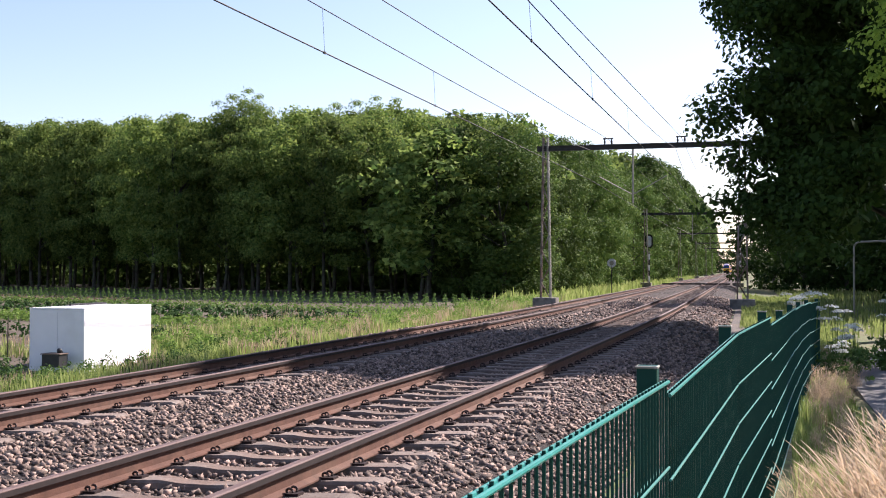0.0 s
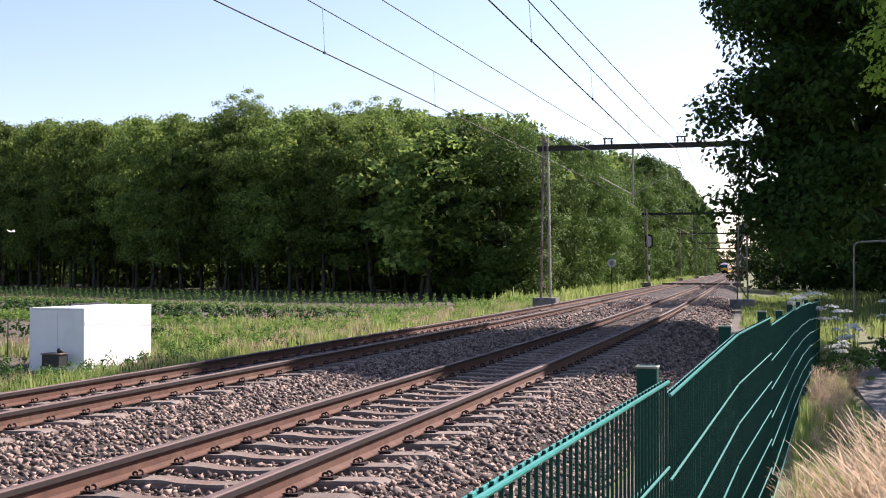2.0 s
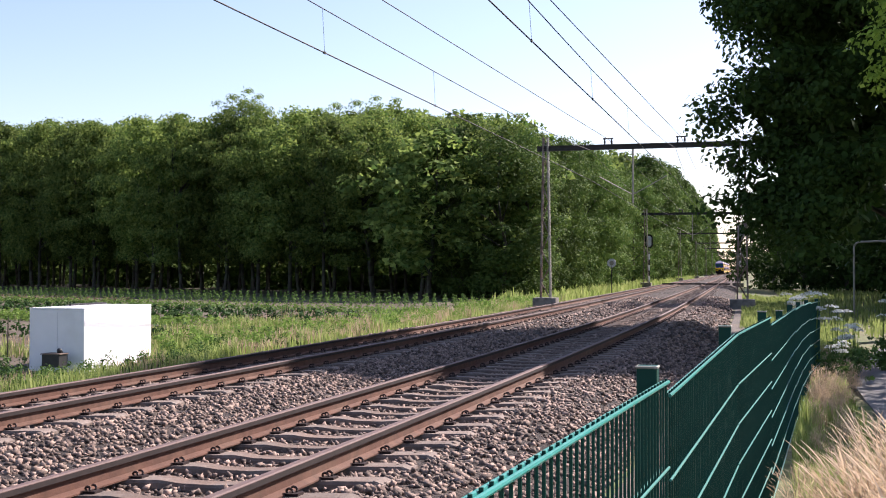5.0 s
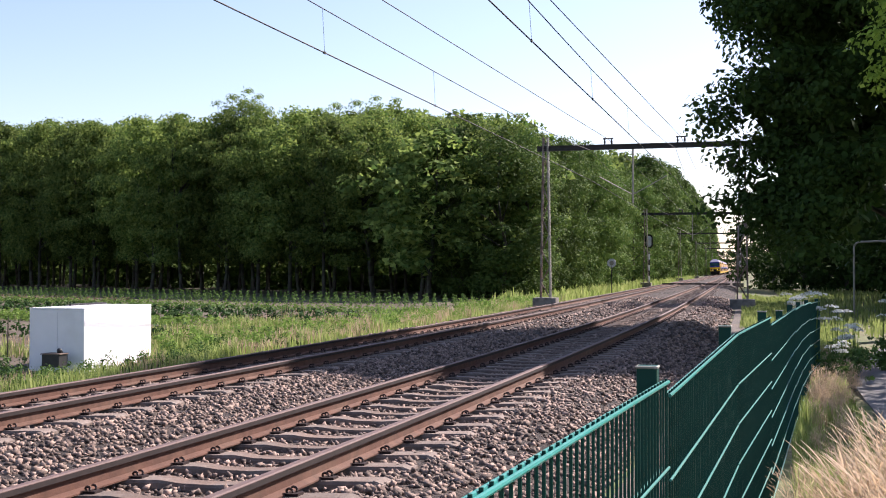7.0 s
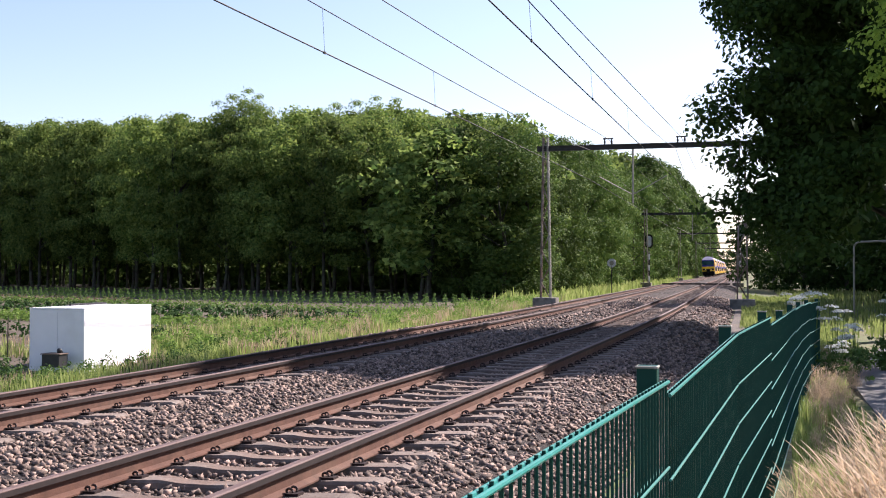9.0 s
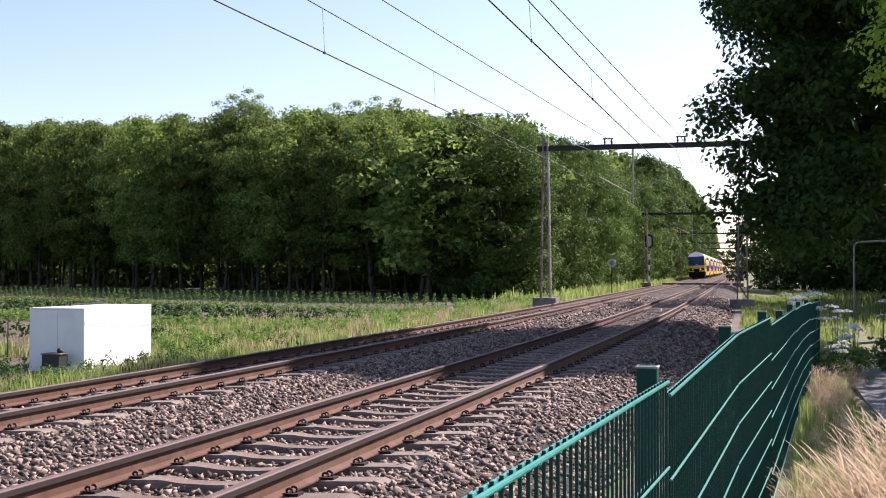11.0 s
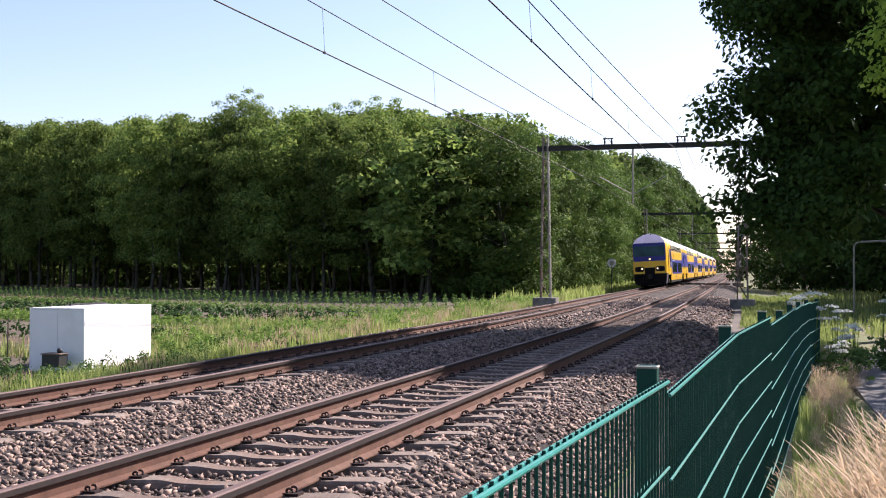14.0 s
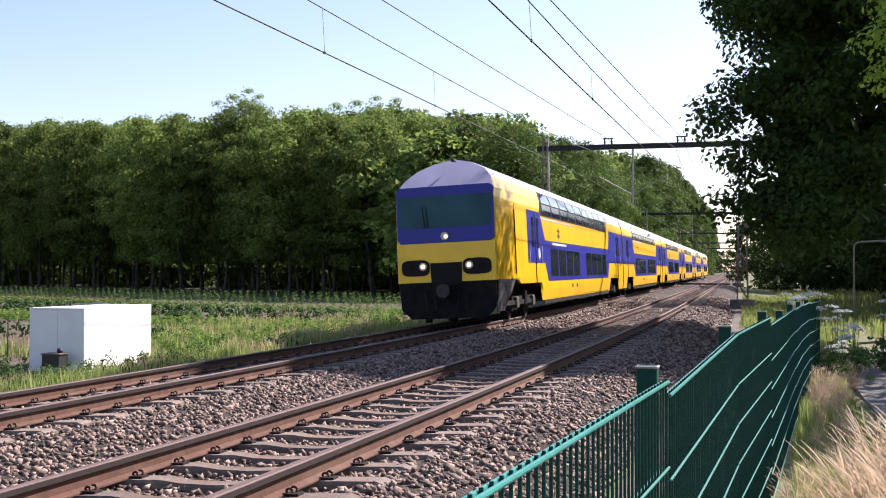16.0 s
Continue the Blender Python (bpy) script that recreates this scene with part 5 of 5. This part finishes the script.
    for sg in (-1, 1):
        side_panel(car, "apron_side", [(h - 2.2, 1.08), (h - 0.17, 1.08), (h - 0.17, 0.3), (h - 1.0, 0.3)], M_APRON, sg, 0.0, "grey apron flank")
        part("guard_iron", box(h - 0.9, sg * 0.75, 0.2, 0.08, 0.16, 0.28), M_UNDER, car)
    cp = part("coupler", box(h + 0.12, 0, 0.86, 0.5, 0.34, 0.26), M_UNDER, car, "dark automatic coupler", bevel=0.04)
    part("coupler_face", rod((h + 0.36, 0, 0.86), (h + 0.42, 0, 0.86), 0.17, n=14), M_DARKMETAL, cp)
    for y in (-0.55, -0.3, 0.3, 0.55):
        part("hose", rod((h + 0.0, y, 0.8), (h + 0.06, y * 0.9, 0.4), 0.025, n=6), M_BLACK, car)
    part("horn", rod((h - 0.95, 0.1, 4.12), (h - 0.72, 0.1, 4.12), 0.03, 0.05, n=10), M_DARKMETAL, car)
    part("aerial", box(h - 2.6, -0.1, 4.18, 0.25, 0.05, 0.16), M_DULLWHITE, car, bevel=0.015)
    for sg in (-1, 1):
        part("grab_rail", rod((h - 2.15, sg * (HW + 0.03), 1.2), (h - 2.15, sg * (HW + 0.03), 2.9), 0.018, n=6), M_BLACK, car)
        part("cab_door_seam", box(h - 2.3, sg * (HW + 0.004), 2.0, 0.02, 0.01, 2.1), M_BLACK, car)


def build_train():
    lead = coach("driving_coach", LEAD_LEN, True, "yellow and blue double-deck driving coach with lit headlamps")
    mid = coach("passenger_coach", COACH_LEN, False, "yellow and blue double-deck passenger coach")
    cars = [(lead, LEAD_LEN)] + [(mid if k == 0 else copy_thing(mid, Matrix()), COACH_LEN) for k in range(5)]
    return cars


LEAD_LEN, COACH_LEN = 28.0, 27.6
NOSE_AT_END, SPEED = 26.0, 30.08


def car_pose(s_mid, length):
    a, b = on_line(s_mid - length * 0.35, 0, 0, 1), on_line(s_mid + length * 0.35, 0, 0, 1)
    d = (a - b).normalized()
    m = Matrix.Rotation(math.atan2(d.y, d.x), 4, "Z") @ Matrix.Rotation(math.atan(CANT[1]), 4, "X")
    return Matrix.Translation((a + b) / 2) @ m


# ---------- butterfly ----------
def build_butterfly():
    bug = empty("butterfly", label="small white butterfly in flight", category="butterfly")
    part("body", rod((0, -0.011, 0), (0, 0.011, 0), 0.0016, 0.001, n=6), M_DARKMETAL, bug, "thin dark body")
    wings = []
    for sg in (-1, 1):
        out = [(0, -0.008), (0.013, -0.016), (0.023, -0.011), (0.022, -0.001), (0.028, 0.009), (0.027, 0.019), (0.016, 0.016), (0, 0.006)]
        bm = bmesh.new()
        t = [bm.verts.new((sg * x, y, 0.0004)) for x, y in out]
        u = [bm.verts.new((sg * x, y, 0.0)) for x, y in out]
        bm.faces.new(t)
        bm.faces.new(u[::-1])
        for i in range(len(out)):
            j = (i + 1) % len(out)
            bm.faces.new((t[i], u[i], u[j], t[j]))
        bmesh.ops.recalc_face_normals(bm, faces=list(bm.faces))
        wings.append(part("wing", bm, M_WING, bug, "white wing"))
    return bug, wings


# ---------- build everything ----------
build_ground()
build_bed()
build_path()
build_wires()
for where in PORTALS[1:]:
    build_portal(where, -6.0 if where < 100 else -6.6, 2.93 if where < 100 else 2.5, 7.0)
TRAIN = build_train()
build_cabin()
build_signal(-14.2, 118.8, -0.5, 4.1, 1.5, "signal on a black and white post, seen from behind")
build_signal(-5.0, 122.0, -0.5, 4.9, 1.6, "signal on a dark post beside the near track")
build_disc_sign()
build_lamp()
build_trackside_bits()
BUG, WINGS = build_butterfly()
build_roadside_trees()
build_forest()
build_field_plants()
build_grass()
build_weeds()
build_stakes()
build_flowers()
build_tufts()
FENCE = build_fence()
build_track(0, "near_track", 6.54, "near railway track with rusty rails on concrete sleepers")
build_track(1, "far_track", 8.71, "far railway track with rusty rails on concrete sleepers")
build_stones()


def motions():
    # the train runs towards the viewer on the far track
    back = 0.0
    for car, length in TRAIN:
        rows = []
        for k in range(33):
            t = 0.5 * k
            s_nose = NOSE_AT_END + SPEED * (16.0 - t)
            rows.append((t, car_pose(s_nose + back + length / 2, length)))
        walk(car, rows)
        back += length
    # the butterfly crosses from the fence to the field and away
    f = 1959.9
    eye, turn = Vector(EYE), CAM_POSE.to_3x3()
    def spot(x, y, d):
        return eye + turn @ Vector(((x - 784) / f * d, (441 - y) / f * d, -d))
    way = [(0.0, spot(1700, 1500, 1.58)), (0.9, spot(1150, 1200, 1.66)), (1.1, spot(985, 935, 1.87)), (1.2, spot(927, 762, 2.02)), (1.3, spot(879, 606, 2.09)), (1.4, spot(774, 366, 2.30)), (1.5, spot(664, 325, 2.66)),
           (1.6, spot(439, 289, 3.17)), (1.7, spot(283, 286, 3.89)), (1.8, spot(136, 343, 4.61)), (1.9, spot(85, 391, 5.90)), (2.0, spot(20, 410, 7.56)), (2.2, spot(-150, 420, 10.80)), (3.0, spot(-700, 400, 15.84)), (16.0, spot(-900, 380, 18.72))]
    rows = [(t, Matrix.Translation(p) @ pose(0, 0, 0, 35 + 12 * math.sin(9 * t), 0, 60)) for t, p in way]
    walk(BUG, rows)
    for w, sg in zip(WINGS, (-1, 1)):
        beat = [(0.0, 20), (0.9, 20), (1.1, 40), (1.2, 60), (1.3, 25), (1.4, 60), (1.5, -10), (1.6, 55), (1.7, 70), (1.8, 10), (1.9, 60), (2.0, 10), (2.2, 50), (3.0, 20), (16.0, 20)]
        walk(w, [(t, Matrix.Rotation(radians(-sg * a), 4, "Y")) for t, a in beat])
    # tall grass in the wind
    for ob, p, turn_z, phase in SWAY:
        rows = []
        for k in range(33):
            t = 0.5 * k
            a = 5.0 * math.sin(1.7 * t + phase) + 2.5 * math.sin(3.1 * t + 2 * phase)
            rows.append((t, Matrix.Translation(p) @ Matrix.Rotation(radians(a), 4, "Y") @ Matrix.Rotation(turn_z, 4, "Z")))
        walk(ob, rows)


motions()
